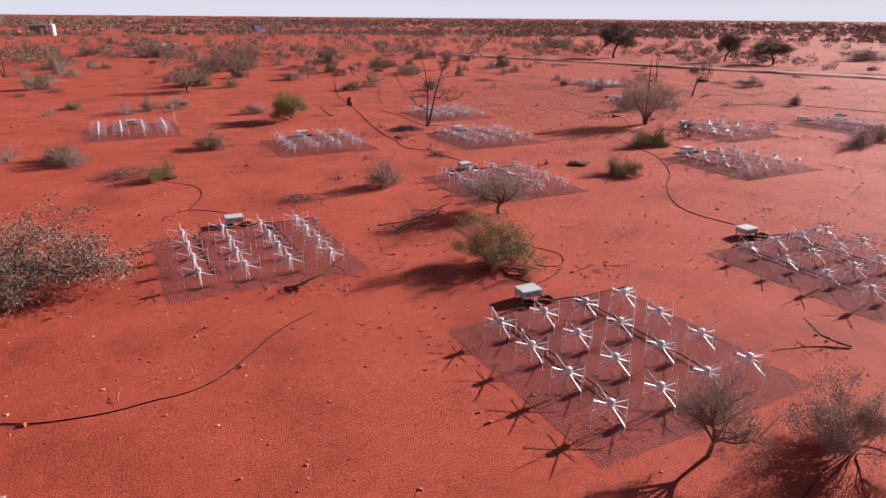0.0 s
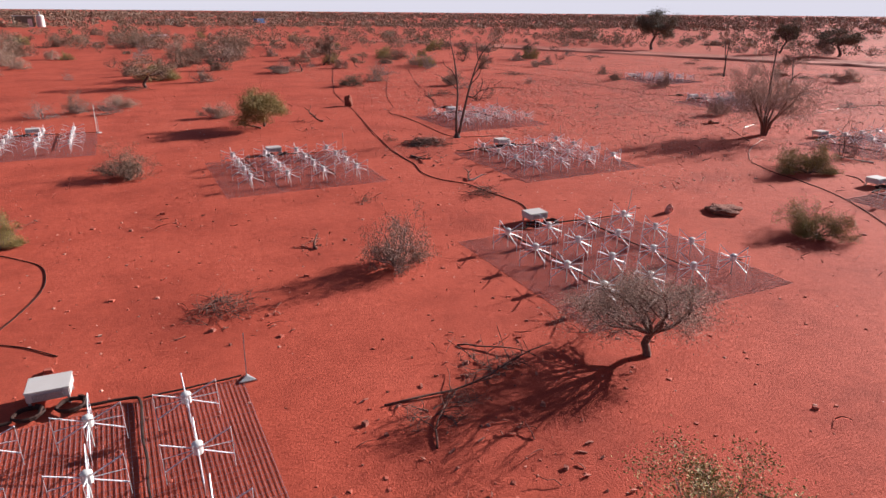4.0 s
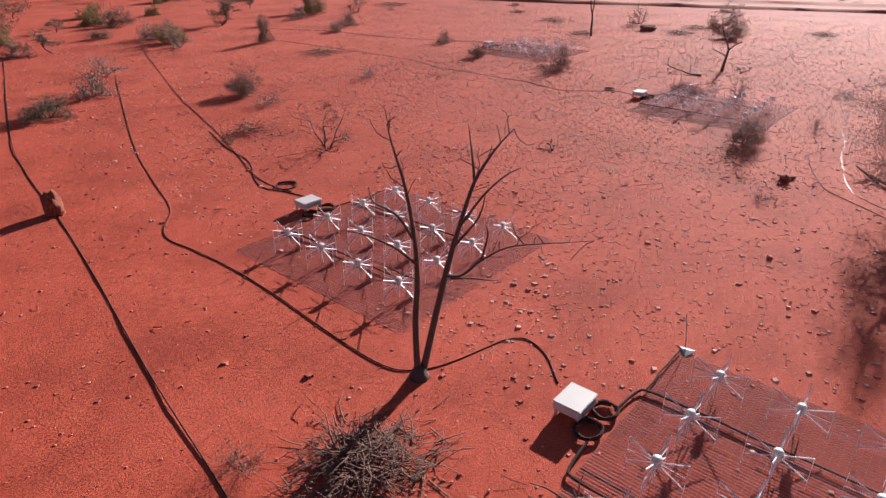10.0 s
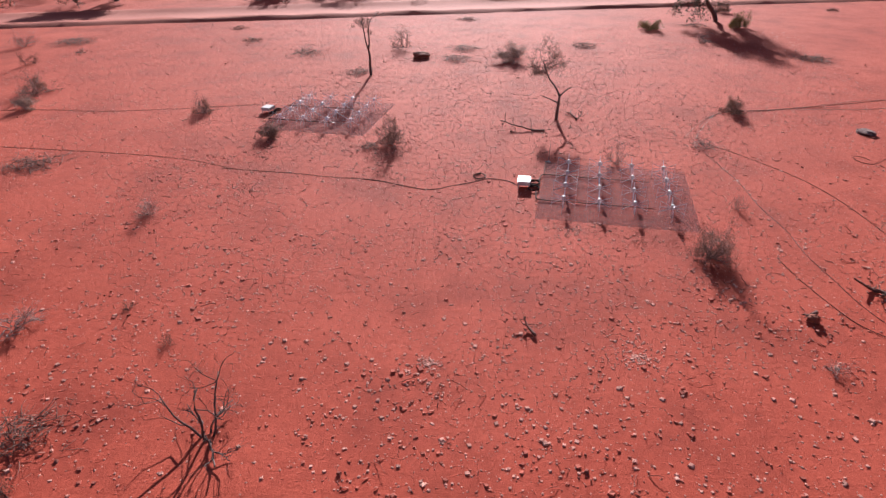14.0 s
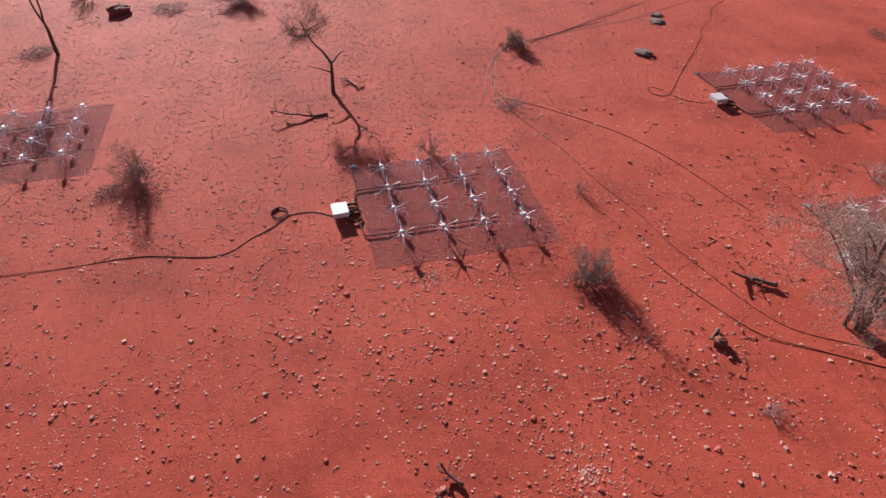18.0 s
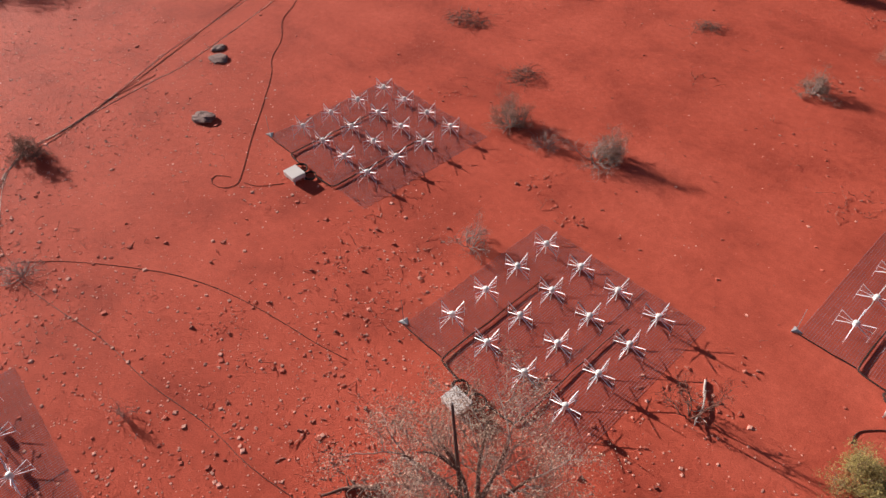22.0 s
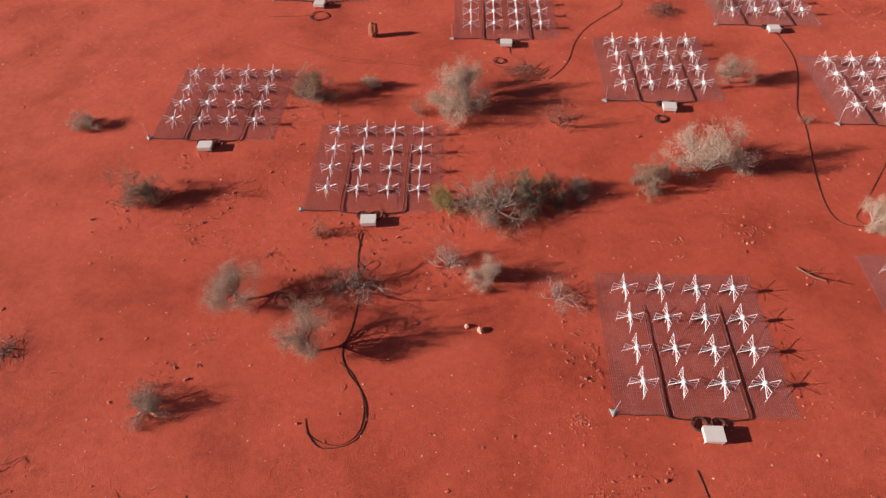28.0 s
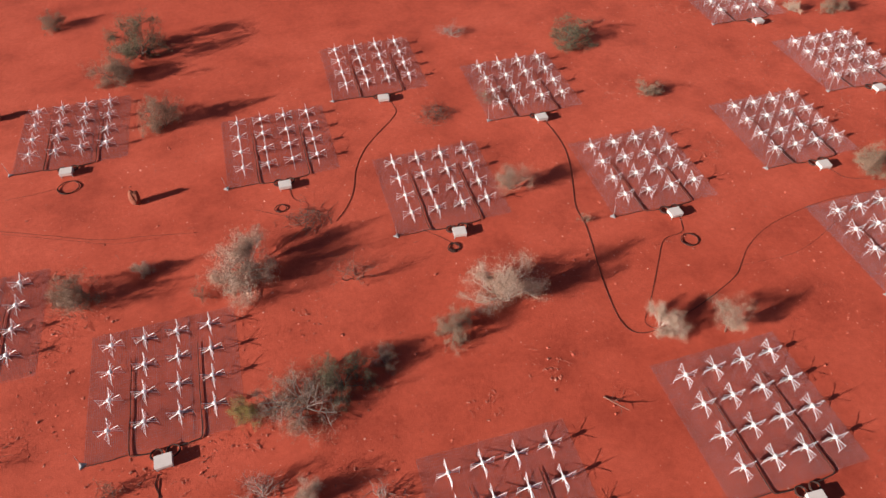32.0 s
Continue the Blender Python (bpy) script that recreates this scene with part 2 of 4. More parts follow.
def rise(x, y):
    """Gentle unevenness of the ground, none of it above a hand's height."""
    h = 0.05 * noise.noise((x * 0.11, y * 0.11, 3.0)) + 0.02 * noise.noise((x * 0.7, y * 0.7, 8.0)) - 0.01
    for tx, ty in TILES:
        far = max(abs(x - tx), abs(y - ty - 0.3))
        if far < 5.0:
            h *= max(0.0, (far - 3.2) / 1.8)
    return h


def make_ground():
    V, F = [], []
    xs = [-5000, -2400, -1200, -600, -300, -160, -90, -60, -40, -30] + [-24 + 0.8 * i for i in range(126)] + [84, 94, 110, 140, 200, 320, 600, 1200, 2400, 5000]
    ys = [-5000, -2400, -1200, -600, -300, -160, -90, -60, -45] + [-36 + 0.8 * i for i in range(146)] + [90, 110, 140, 200, 320, 600, 1200, 2400, 5000]
    for y in ys:
        for x in xs:
            near = -24 < x < 80 and -36 < y < 84
            V.append((x, y, rise(x, y) if near else 0.0))
    nx = len(xs)
    for j in range(len(ys) - 1):
        for i in range(nx - 1):
            F.append((j * nx + i, j * nx + i + 1, (j + 1) * nx + i + 1, (j + 1) * nx + i))
    g = part_data("ground", V, F, SOIL, smooth=True)
    tagged(g, "bare red desert soil, flat and gritty", "ground", kind="structure")


make_ground()


# ---- antenna tiles ----
def make_antenna():
    """A bow-tie antenna: a hub on a post, four vertical triangular arms of tube."""
    a = empty("antenna")
    tagged(a, "white bow-tie antenna with tubular arms on wire mesh", "antenna", "antennas on the mesh squares")
    V, F = [], []
    tube(V, F, [(0, 0, 0.295), (0, 0, 0.305), (0, 0, 0.395), (0, 0, 0.405)], [0.045, 0.058, 0.058, 0.055], 12)
    hub = part_data("hub", V, F, WHITE, a)
    V, F = [], []
    tube(V, F, [(0, 0, 0.405), (0, 0, 0.425), (0, 0, 0.442), (0, 0, 0.449)], [0.063, 0.063, 0.046, 0.015], 12)
    part_data("cap", V, F, WHITE, hub, "white plastic hub cap", smooth=True)
    V, F = [], []
    tube(V, F, [(0, 0, 0.0), (0, 0, 0.30)], 0.009, 6)
    part_data("post", V, F, WHITE, a)
    V, F = [], []
    r, out, lo, hi = 0.0085, 0.375, 0.16, 0.525
    tube(V, F, [(0.055, 0, 0.38), (out, 0, hi)], r, 6)
    tube(V, F, [(0.055, 0, 0.32), (out, 0, lo)], r, 6)
    tube(V, F, [(0.055, 0, 0.35), (out, 0, 0.335)], r * 0.62, 5)
    tube(V, F, [(out, 0, hi + 0.012), (out, 0, 0.0)], r * 0.42, 4)
    arm = part_data("arm", V, F, ALLOY, a)
    for k in (1, 2, 3):
        o = new("arm", arm.data)
        o.parent = a
        o.matrix_basis = pose(0, 0, 0, 0, 0, 90 * k)
    return a


def make_screen():
    """A five-metre square of welded wire on the soil, in three panels."""
    t = empty("wire_mesh")
    tagged(t, "rusty wire mesh square lying on red soil", "wire mesh", "wire mesh squares")
    s, pitch = 2.47, 0.060
    for k in range(3):
        V, F = [], []
        x0 = (-s, -0.86, 0.76)[k]
        n = (28, 28, 29)[k]
        up = 0.0012 * k
        for i in range(n):
            c = x0 + i * pitch
            block(V, F, (c - 0.0028, -s, 0.004 + up), (c + 0.0028, s, 0.0082 + up))
        for i in range(50):
            c = -s + 2 * s * i / 49
            block(V, F, (x0 - 0.01, c - 0.0013, 0.0086 + up), (x0 + (n - 1) * pitch + 0.01, c + 0.0013, 0.0104 + up))
        part_data("mesh_panel", V, F, WIRE, t)
    return t


def make_box():
    b = empty("junction_box")
    tagged(b, "white metal junction box on short legs beside the mesh", "junction box", "junction boxes")
    part("case", bevel_box((-0.26, -0.21, 0.11), (0.26, 0.21, 0.245), 0.012), BOX, b)
    part("lid", bevel_box((-0.27, -0.22, 0.247), (0.27, 0.22, 0.268), 0.009), BOX, b)
    for sx in (-1, 1):
        for sy in (-1, 1):
            V, F = [], []
            block(V, F, (sx * 0.23 - 0.015, sy * 0.17 - 0.015, -0.03), (sx * 0.23 + 0.015, sy * 0.17 + 0.015, 0.112))
            part_data("leg", V, F, GREYMETAL, b, "grey steel leg")
    V, F = [], []
    block(V, F, (-0.18, -0.227, 0.13), (0.18, -0.2115, 0.225))
    part_data("socket_panel", V, F, GREYMETAL, b, "grey socket panel")
    return b


def coil(V, F, x, y, r, turns=2.2, thick=0.021, z=0.03):
    pts = [(x + (r + 0.02 * math.sin(5 * k)) * math.cos(k * 0.35), y + r * math.sin(k * 0.35) * 0.95, z + 0.008 * k * 0.35 / 2) for k in range(int(turns * 18) + 1)]
    tube(V, F, pts, thick, 5)


def make_cables(rnd):
    """The leads of one tile: two runs over the mesh, one along its edge, and two coils by the box."""
    c = empty("cable_loom")
    tagged(c, "black cable loom coiled beside the white box", "cable", "cable looms")
    for x in (-1.12, 1.1):
        pts = [(x * 0.35, 2.62, 0.05), (x * 0.9, 2.56, 0.05), (x, 2.42, 0.05)] + [(x + rnd.uniform(-0.02, 0.02), 2.42 - 0.45 * k, 0.05) for k in range(1, 9)]
        V, F = [], []
        tube(V, F, glide(pts, 3), [0.022 - 0.0004 * k for k in range(len(glide(pts, 3)))], 6)
        part_data("cable_run", V, F, RUBBER, c)
    V, F = [], []
    pts = [(2.44 - 0.26 * k, 2.49 + rnd.uniform(-0.015, 0.015), 0.045) for k in range(6)]
    tube(V, F, glide(pts, 3), 0.014, 6)
    part_data("earth_lead", V, F, RUBBER, c)
    for x in (-0.22, 0.28):
        V, F = [], []
        coil(V, F, x, 2.72, 0.18 + rnd.uniform(-0.02, 0.03))
        part_data("cable_coil", V, F, RUBBER, c)
    return c


def make_peg():
    p = empty("corner_marker")
    tagged(p, "thin rod and small grey plate at the mesh corner", "marker", "corner markers")
    V, F = [], []
    tube(V, F, [(0, 0, -0.05), (0.02, 0.01, 0.72)], 0.007, 5)
    part_data("rod", V, F, GREYMETAL, p)
    V, F = [], []
    V += [(-0.13, -0.06, 0.005), (0.11, -0.12, 0.005), (0.05, 0.13, 0.005), (-0.13, -0.06, 0.02), (0.11, -0.12, 0.02), (0.05, 0.13, 0.03), (0.0, 0.0, 0.06)]
    F += [(2, 1, 0), (0, 1, 4, 3), (1, 2, 5, 4), (2, 0, 3, 5), (3, 4, 6), (4, 5, 6), (5, 3, 6)]
    part_data("plate", V, F, GREYMETAL, p, "small folded grey plate")
    return p


PROTO = {}


def lay(kind, build, m):
    """The first of a kind is built, the others copied."""
    if kind not in PROTO:
        PROTO[kind] = build()
        PROTO[kind].matrix_basis = m
        return PROTO[kind]
    return copy_thing(PROTO[kind], m)


tile_rnd = random.Random(5)
# tiles that stay far off: their antennas are one joined field each
FAR_TILES = [(15.94, -15.52), (26.69, 0.9), (43.35, 49.92), (21.52, -10.52), (33.43, -3.0), (30.71, -14.11), (12.5, 150.0)]


def make_far_antennas():
    proto = PROTO["antenna"]
    V, F = [], []
    for i in range(4):
        for j in range(4):
            for o in proto.children_recursive:
                b = len(V)
                m = pose(-1.65 + 1.1 * i, -1.65 + 1.1 * j, 0.03, 0, 0, tile_rnd.uniform(-3, 3)) @ o.matrix_basis
                V += [tuple(m @ v.co) for v in o.data.vertices]
                F += [tuple(b + k for k in f.vertices) for f in o.data.polygons]
    ob = part_data("antenna_field", V, F, ALLOY)
    return tagged(ob, "distant rows of white bow-tie antennas on mesh", "antennas", kind="stuff")


def make_tile(x, y, bx=0.03, by=3.08, turn=0.0):
    z = 0.0
    base = pose(x, y, z, 0, 0, turn + tile_rnd.uniform(-0.5, 0.5))
    lay("screen", make_screen, base)
    if (x, y) in FAR_TILES:
        lay("row", make_far_antennas, base)
    for i in range(0 if (x, y) in FAR_TILES else 4):
        for j in range(4):
            lay("antenna", make_antenna, base @ pose(-1.65 + 1.1 * i, -1.65 + 1.1 * j, 0.03, tile_rnd.uniform(-1.5, 1.5), tile_rnd.uniform(-1.5, 1.5), tile_rnd.uniform(-3, 3)))
    lay("box", make_box, base @ pose(bx, by, 0.0, 0, 0, tile_rnd.uniform(-5, 5)))
    lay("loom%d" % tile_rnd.randrange(3), lambda: make_cables(tile_rnd), base)
    lay("peg", make_peg, base @ pose(2.5, 2.42, 0.0, tile_rnd.uniform(-6, 6), tile_rnd.uniform(-6, 6), tile_rnd.uniform(-40, 40)))


for tile_x, tile_y in sorted(TILES, key=lambda c: c in FAR_TILES):
    make_tile(tile_x, tile_y)


# ---- plants ----
def limb(rnd, p, d, length, r0, r1, wander, lift, n=5):
    pts, rad, p, d = [p.copy()], [r0], p.copy(), d.normalized()
    for k in range(n):
        d = (d + Vector((rnd.gauss(0, wander), rnd.gauss(0, wander), rnd.gauss(0, wander) + lift))).normalized()
        p = p + d * (length / n)
        if p.z < 0.03:
            p.z = 0.03 + rnd.uniform(0, 0.02)
            d.z = abs(d.z) * 0.4
        pts.append(p.copy())
        rad.append(r0 + (r1 - r0) * (k + 1) / n)
    return pts, rad, d


def branch_out(rnd, out, tips, p, d, length, r, level, spec):
    wander, lift, kids, shrink, spread = spec
    pts, rad, end = limb(rnd, p, d, length, r, r * 0.5, wander, lift, (2, 4, 5, 6)[level])
    out.append((pts, rad, level))
    if level == 0:
        tips.extend(pts[1:])
        return
    if level == 1:
        tips.extend(pts[2:])
    for k in range(kids):
        i = rnd.randint(2, len(pts) - 1)
        side = Vector((rnd.gauss(0, 1), rnd.gauss(0, 1), rnd.gauss(0, 0.7))).normalized()
        branch_out(rnd, out, tips, pts[i], (end + side * spread).normalized(), length * shrink * rnd.uniform(0.7, 1.15), rad[i] * 0.62, level - 1, spec)


def leaves(rnd, tips, count, size, slim, spread):
    rng = np.random.default_rng(rnd.randrange(10 ** 6))
    t = np.array([tuple(p) for p in tips])
    c = t[rng.integers(0, len(t), count)] + rng.normal(0, spread, (count, 3))
    c[:, 2] = np.maximum(c[:, 2], 0.04)
    a = rng.normal(0, 1, (count, 3))
    a /= np.linalg.norm(a, axis=1)[:, None]
    b = np.cross(a, rng.normal(0, 1, (count, 3)))
    b /= np.linalg.norm(b, axis=1)[:, None]
    s = size * rng.uniform(0.6, 1.4, (count, 1))
    quad = np.stack([c - a * s, c + b * s * slim, c + a * s, c - b * s * slim], axis=1).reshape(-1, 3)
    faces = np.arange(count * 4).reshape(-1, 4)
    return quad.tolist(), faces.tolist()


def make_plant(name, label, category, stems, length, r, level, spec, tilt, wood, foliage=None, fork=0.0, seed=0, lite=False):
    """A shrub or tree about one metre high and wide before scaling. foliage: material, count, size, slimness, spread."""
    rnd = random.Random(seed)
    thing = empty(name)
    tagged(thing, label, category)
    out, tips = [], []
    foot = Vector((0, 0, -0.03))
    if fork:
        pts, rad, end = limb(rnd, foot, Vector((rnd.uniform(-0.25, 0.25), rnd.uniform(-0.25, 0.25), 1)), fork + 0.03, r * 1.7, r * 1.2, 0.24, 0.12, 6)
        out.append((pts, rad, level))
        foot = pts[-1]
    for k in range(stems):
        w = 2 * math.pi * (k + rnd.uniform(-0.3, 0.3)) / stems
        t = tilt * rnd.uniform(0.35, 1.2)
        d = Vector((math.cos(w) * math.sin(t), math.sin(w) * math.sin(t), math.cos(t)))
        branch_out(rnd, out, tips, foot + Vector((math.cos(w) * 0.02, math.sin(w) * 0.02, 0)) * (0.4 if fork else 1.5), d, length * rnd.uniform(0.62, 1.15), r * rnd.uniform(0.7, 1.1), level, spec)
    if name == "dead_tree":
        for pts, rad, lv in out:
            if lv >= level - 1:
                V, F = [], []
                tube(V, F, pts, rad, 6 if lv == level else 5)
                part_data("stem" if lv == level else "limb", V, F, wood, thing, smooth=True)
        V, F = [], []
        for pts, rad, lv in out:
            if lv < level - 1:
                tube(V, F, pts, rad, 3, cap=False)
        tagged(part_data("twig_spray", V, F, wood, thing), kind="stuff")
        return thing
    for nm, pick in (("trunk", [o for o in out if o[2] == level]), ("limb_work", [o for o in out if o[2] < level and (o[2] or not (lite and foliage))])):
        V, F = [], []
        for pts, rad, lv in pick:
            tube(V, F, pts, rad, 6 if lv == level else (4 if lv > 1 else 3), cap=False)
        if V:
            part_data(nm, V, F, wood, thing, smooth=True)
    if foliage:
        mat, count, size, slim, spread = foliage
        V, F = leaves(rnd, tips, count // 5 if lite else count, size * 2.1 if lite else size, slim, spread)
        part_data("foliage", V, F, mat, thing)
    return thing


BUSHY = (0.16, 0.03, 5, 0.6, 0.9)
WILD = (0.28, 0.0, 5, 0.6, 1.15)
KINDS = {
    "green": ("shrub", "green leafy shrub on red soil", "shrub", 9, 0.48, 0.017, 3, (0.22, 0.03, 5, 0.6, 1.05), 1.05, BROWNTWIG, (GREENLEAF, 36000, 0.0078, 0.42, 0.036)),
    "dull": ("shrub", "dull olive and brown desert shrub", "shrub", 8, 0.52, 0.016, 3, WILD, 0.85, BROWNTWIG, (DULLLEAF, 17000, 0.0108, 0.4, 0.036)),
    "dark": ("shrub", "dark green dense desert shrub", "shrub", 8, 0.5, 0.018, 3, BUSHY, 0.95, BARK, (DARKLEAF, 17000, 0.0108, 0.42, 0.036)),
    "grey": ("shrub", "pale grey-green feathery desert shrub", "shrub", 11, 0.5, 0.013, 3, (0.13, 0.045, 6, 0.55, 0.85), 0.95, PALEWOOD, (GREYLEAF, 30000, 0.0092, 0.34, 0.042)),
    "greytree": ("small_tree", "pale grey-green mulga tree with open crown", "tree", 8, 0.5, 0.018, 3, (0.17, 0.03, 6, 0.58, 1.0), 0.9, DEADWOOD, (GREYLEAF, 42000, 0.0055, 0.34, 0.045), 0.2),
    "twig": ("dead_shrub", "bare leafless brown twiggy shrub", "dead shrub", 9, 0.55, 0.012, 3, WILD, 0.85, GREYTWIG),
    "greytw": ("shrub", "twiggy grey shrub with sparse brown leaves", "shrub", 13, 0.5, 0.016, 3, (0.24, 0.015, 5, 0.58, 1.05), 0.95, GREYTWIG, (DULLLEAF, 12000, 0.0092, 0.36, 0.034)),
    "weed": ("small_bush", "small dry bush with thin twigs", "bush", 10, 0.55, 0.01, 2, WILD, 0.9, BROWNTWIG, (DULLLEAF, 1500, 0.018, 0.35, 0.04)),
    "gnarl": ("dead_tree", "gnarled bare dead tree with crooked limbs", "dead tree", 5, 0.55, 0.013, 3, (0.34, 0.0, 5, 0.62, 1.15), 1.0, DEADWOOD),
    "bare": ("dead_tree", "small bare dead tree with slim forked limbs", "dead tree", 5, 0.5, 0.013, 3, (0.26, 0.02, 4, 0.6, 1.05), 1.15, BARK),
    "dead": ("dead_tree", "tall bare dead tree with few limbs", "dead tree", 2, 0.85, 0.025, 2, (0.14, 0.03, 3, 0.42, 0.9), 0.3, BARK),
    "umbrella": ("small_tree", "small tree with a rounded olive green crown", "tree", 7, 0.32, 0.012, 3, (0.24, -0.02, 5, 0.62, 1.1), 1.3, BARK, (GREENLEAF, 36000, 0.0095, 0.45, 0.045), 0.42),
    "umbtwig": ("small_tree", "small tree with a thin brownish crown", "tree", 4, 0.36, 0.014, 3, (0.2, 0.0, 5, 0.6, 1.1), 0.9, BARK, (DULLLEAF, 13000, 0.0078, 0.4, 0.034), 0.4),
    "bigtree": ("tree", "dark green spreading tree", "tree", 6, 0.36, 0.018, 3, (0.16, 0.02, 5, 0.6, 1.0), 1.0, BARK, (DARKLEAF, 16000, 0.0112, 0.45, 0.034), 0.35),
}
SHAPES = {}
plant_rnd = random.Random(77)


def plant(kind, x, y, high, wide, variant=0, turn=None, lite=False):
    key = (kind, variant, lite)
    s = Matrix.Diagonal((wide, wide, high, 1))
    m = pose(x, y, rise(x, y) - 0.01, 0, 0, plant_rnd.uniform(0, 360) if turn is None else turn) @ s
    if key not in SHAPES:
        ob = make_plant(*KINDS[kind], seed=100 + 17 * variant + 5 * len(kind), lite=lite)
        size = [o.data for o in ob.children]
        top = max(v.co.z for me in size for v in me.vertices)
        out = sorted(math.hypot(v.co.x, v.co.y) for me in size for v in me.vertices)
        reach = out[int(len(out) * 0.93)]
        for me in size:
            me.transform(Matrix.Diagonal((0.5 / reach, 0.5 / reach, 1 / top, 1)))
        SHAPES[key] = ob
        ob.matrix_basis = m
        return ob
    o = copy_thing(SHAPES[key], Matrix.Identity(4))
    o.matrix_basis = m
    return o


def make_pile(seed, count):
    rnd = random.Random(seed)
    V, F = [], []
    for k in range(count):
        x, y = rnd.gauss(0, 0.25), rnd.gauss(0, 0.22)
        z = max(0.02, 0.45 * math.exp(-(x * x + y * y) * 6) * rnd.random())
        d = Vector((rnd.gauss(0, 1), rnd.gauss(0, 1), rnd.gauss(0, 0.35)))
        ln = rnd.choice((0.1, 0.18, 0.3, 0.45))
        pts, rad, e = limb(rnd, Vector((x, y, z)), d, ln, rnd.uniform(0.003, 0.011), 0.003, 0.22, -0.04, 3)
        tube(V, F, pts, rad, 4)
    ob = part_data("brushwood", V, F, DEADWOOD, smooth=True)
    return tagged(ob, "heap of dry broken branches lying on red soil", "branches", kind="stuff")


def pile(x, y, high, wide, variant=0):
    m = pose(x, y, rise(x, y), 0, 0, plant_rnd.uniform(0, 360)) @ Matrix.Diagonal((wide, wide, min(max(high, 0.35), 0.6) * 1.35, 1))
    key = ("pile", variant)
    if key not in SHAPES:
        SHAPES[key] = make_pile(40 + variant, 620 if variant == 7 else 190)
        SHAPES[key].matrix_basis = m
    else:
        copy_thing(SHAPES[key], Matrix.Identity(4)).matrix_basis = m

# plants in their places
plant("dull", -2.5, 16.7, 2.2, 4.60, 0)
plant("green", 8.7, 13.2, 1.65, 2.40, 0)
plant("greytree", 11.2, 16.9, 1.85, 2.5, 2)
plant("greytree", 7.3, 4.6, 1.75, 1.40, 0)
plant("grey", 9.4, 3.7, 1.55, 1.5, 1)
plant("green", 1.5, 26.7, 0.99, 1.25, 1)
pile(0.2, 28.0, 0.80, 2.29, 0)
plant("dull", -2.3, 32.7, 0.90, 1.98, 0)
plant("twig", -4.4, 33.4, 1.14, 1.67, 0)
plant("umbrella", 10.2, 40.5, 2.0, 3.0, 0)
plant("green", 7.4, 64.5, 1.63, 3.78, 2)
plant("dull", 12.7, 71.3, 1.33, 1.98, 1)
plant("dull", -5.1, 66.5, 1.72, 1.86, 2)
plant("dead", -9.2, 80.7, 3.73, 1.94, 0)
plant("twig", -3.5, 48.2, 1.08, 1.06, 1)
plant("green", -2.3, 51.3, 0.58, 1.56, 0)
plant("twig", 0.9, 46.9, 1.39, 2.06, 2)
plant("grey", 4.3, 49.4, 0.99, 1.78, 0)
pile(5.5, 21.4, 0.36, 1.12, 1)
plant("green", 24.9, 23.9, 1.26, 2.11, 1)
plant("green", 19.1, 19.6, 0.93, 1.59, 2)
plant("bigtree", 76.5, 85.7, 6.2, 6.6, 0)
plant("bigtree", 86.9, 72.1, 4.9, 5.8, 1)
plant("bigtree", 88.3, 64.6, 3.9, 6.4, 0)
plant("dull", 96.1, 91.8, 1.63, 3.53, 1)
plant("dull", 111.5, 65.4, 2.49, 7.18, 2)
plant("dull", 90.2, 120.1, 2.74, 5.52, 0)
plant("umbtwig", 25.6, 81.8, 2.91, 2.72, 0)
plant("dark", 19.4, 55.3, 0.98, 2.00, 0)
plant("twig", 24.4, 61.8, 1.38, 2.53, 0)
plant("dull", 13.1, 88.5, 2.29, 4.81, 1)
plant("dull", 17.3, 90.3, 3.24, 4.99, 2)
plant("dull", 8.1, 128.3, 2.29, 4.19, 0)
plant("dull", 5.5, 152.9, 1.34, 3.88, 1)
plant("dull", -4.6, 95.1, 2.24, 3.12, 2)
plant("dull", -2.0, 117.3, 2.10, 2.92, 0)
plant("greytw", 9.1, 22.1, 1.62, 1.54, 2)
plant("weed", 10.2, 26.9, 0.30, 0.45, 0)
plant("dull", 4.3, 32.9, 1.16, 1.95, 1)
plant("grey", 8.5, 44.1, 0.90, 1.60, 1)
pile(15.2, 33.8, 0.42, 1.60, 7)
plant("weed", 14.2, 35.0, 0.45, 0.70, 1)
plant("dull", 35.3, 64.3, 1.89, 1.03, 2)
plant("dull", 32.7, 78.7, 1.58, 2.25, 0)
plant("twig", 28.2, 32.8, 0.42, 0.70, 1)
plant("grey", 17.0, 67.0, 0.90, 2.73, 2)
plant("dull", 26.4, 53.1, 1.47, 1.77, 1)
plant("twig", 26.0, 51.0, 0.93, 1.51, 2)
plant("bare", 23.8, 44.7, 1.45, 2.60, 1)
plant("twig", 32.1, 51.6, 0.83, 1.10, 0)
plant("greytw", 42.6, 55.9, 1.13, 1.08, 0)
plant("grey", 41.6, 64.8, 0.89, 1.33, 0)
plant("weed", 27.3, 48.9, 0.30, 0.42, 2)
plant("weed", 26.2, 47.1, 0.38, 0.39, 0)
pile(23.1, 48.1, 0.88, 1.22, 0)
plant("bigtree", 74.1, 28.6, 6.4, 6.2, 2)
plant("dull", 47.3, 31.7, 0.94, 1.16, 2)
plant("twig", 36.3, 33.4, 0.88, 0.61, 1)
plant("weed", 21.9, 47.4, 0.76, 0.42, 1)
pile(56.4, 74.3, 0.50, 2.87, 1)
plant("dull", 79.5, 27.4, 1.15, 1.62, 0)
plant("greytw", 40.1, 46.0, 1.60, 1.33, 1)
plant("twig", 42.1, 33.6, 0.63, 1.28, 2)
plant("greytw", 32.8, 34.7, 1.41, 1.30, 2)
plant("twig", 39.6, 37.1, 1.27, 0.94, 0)
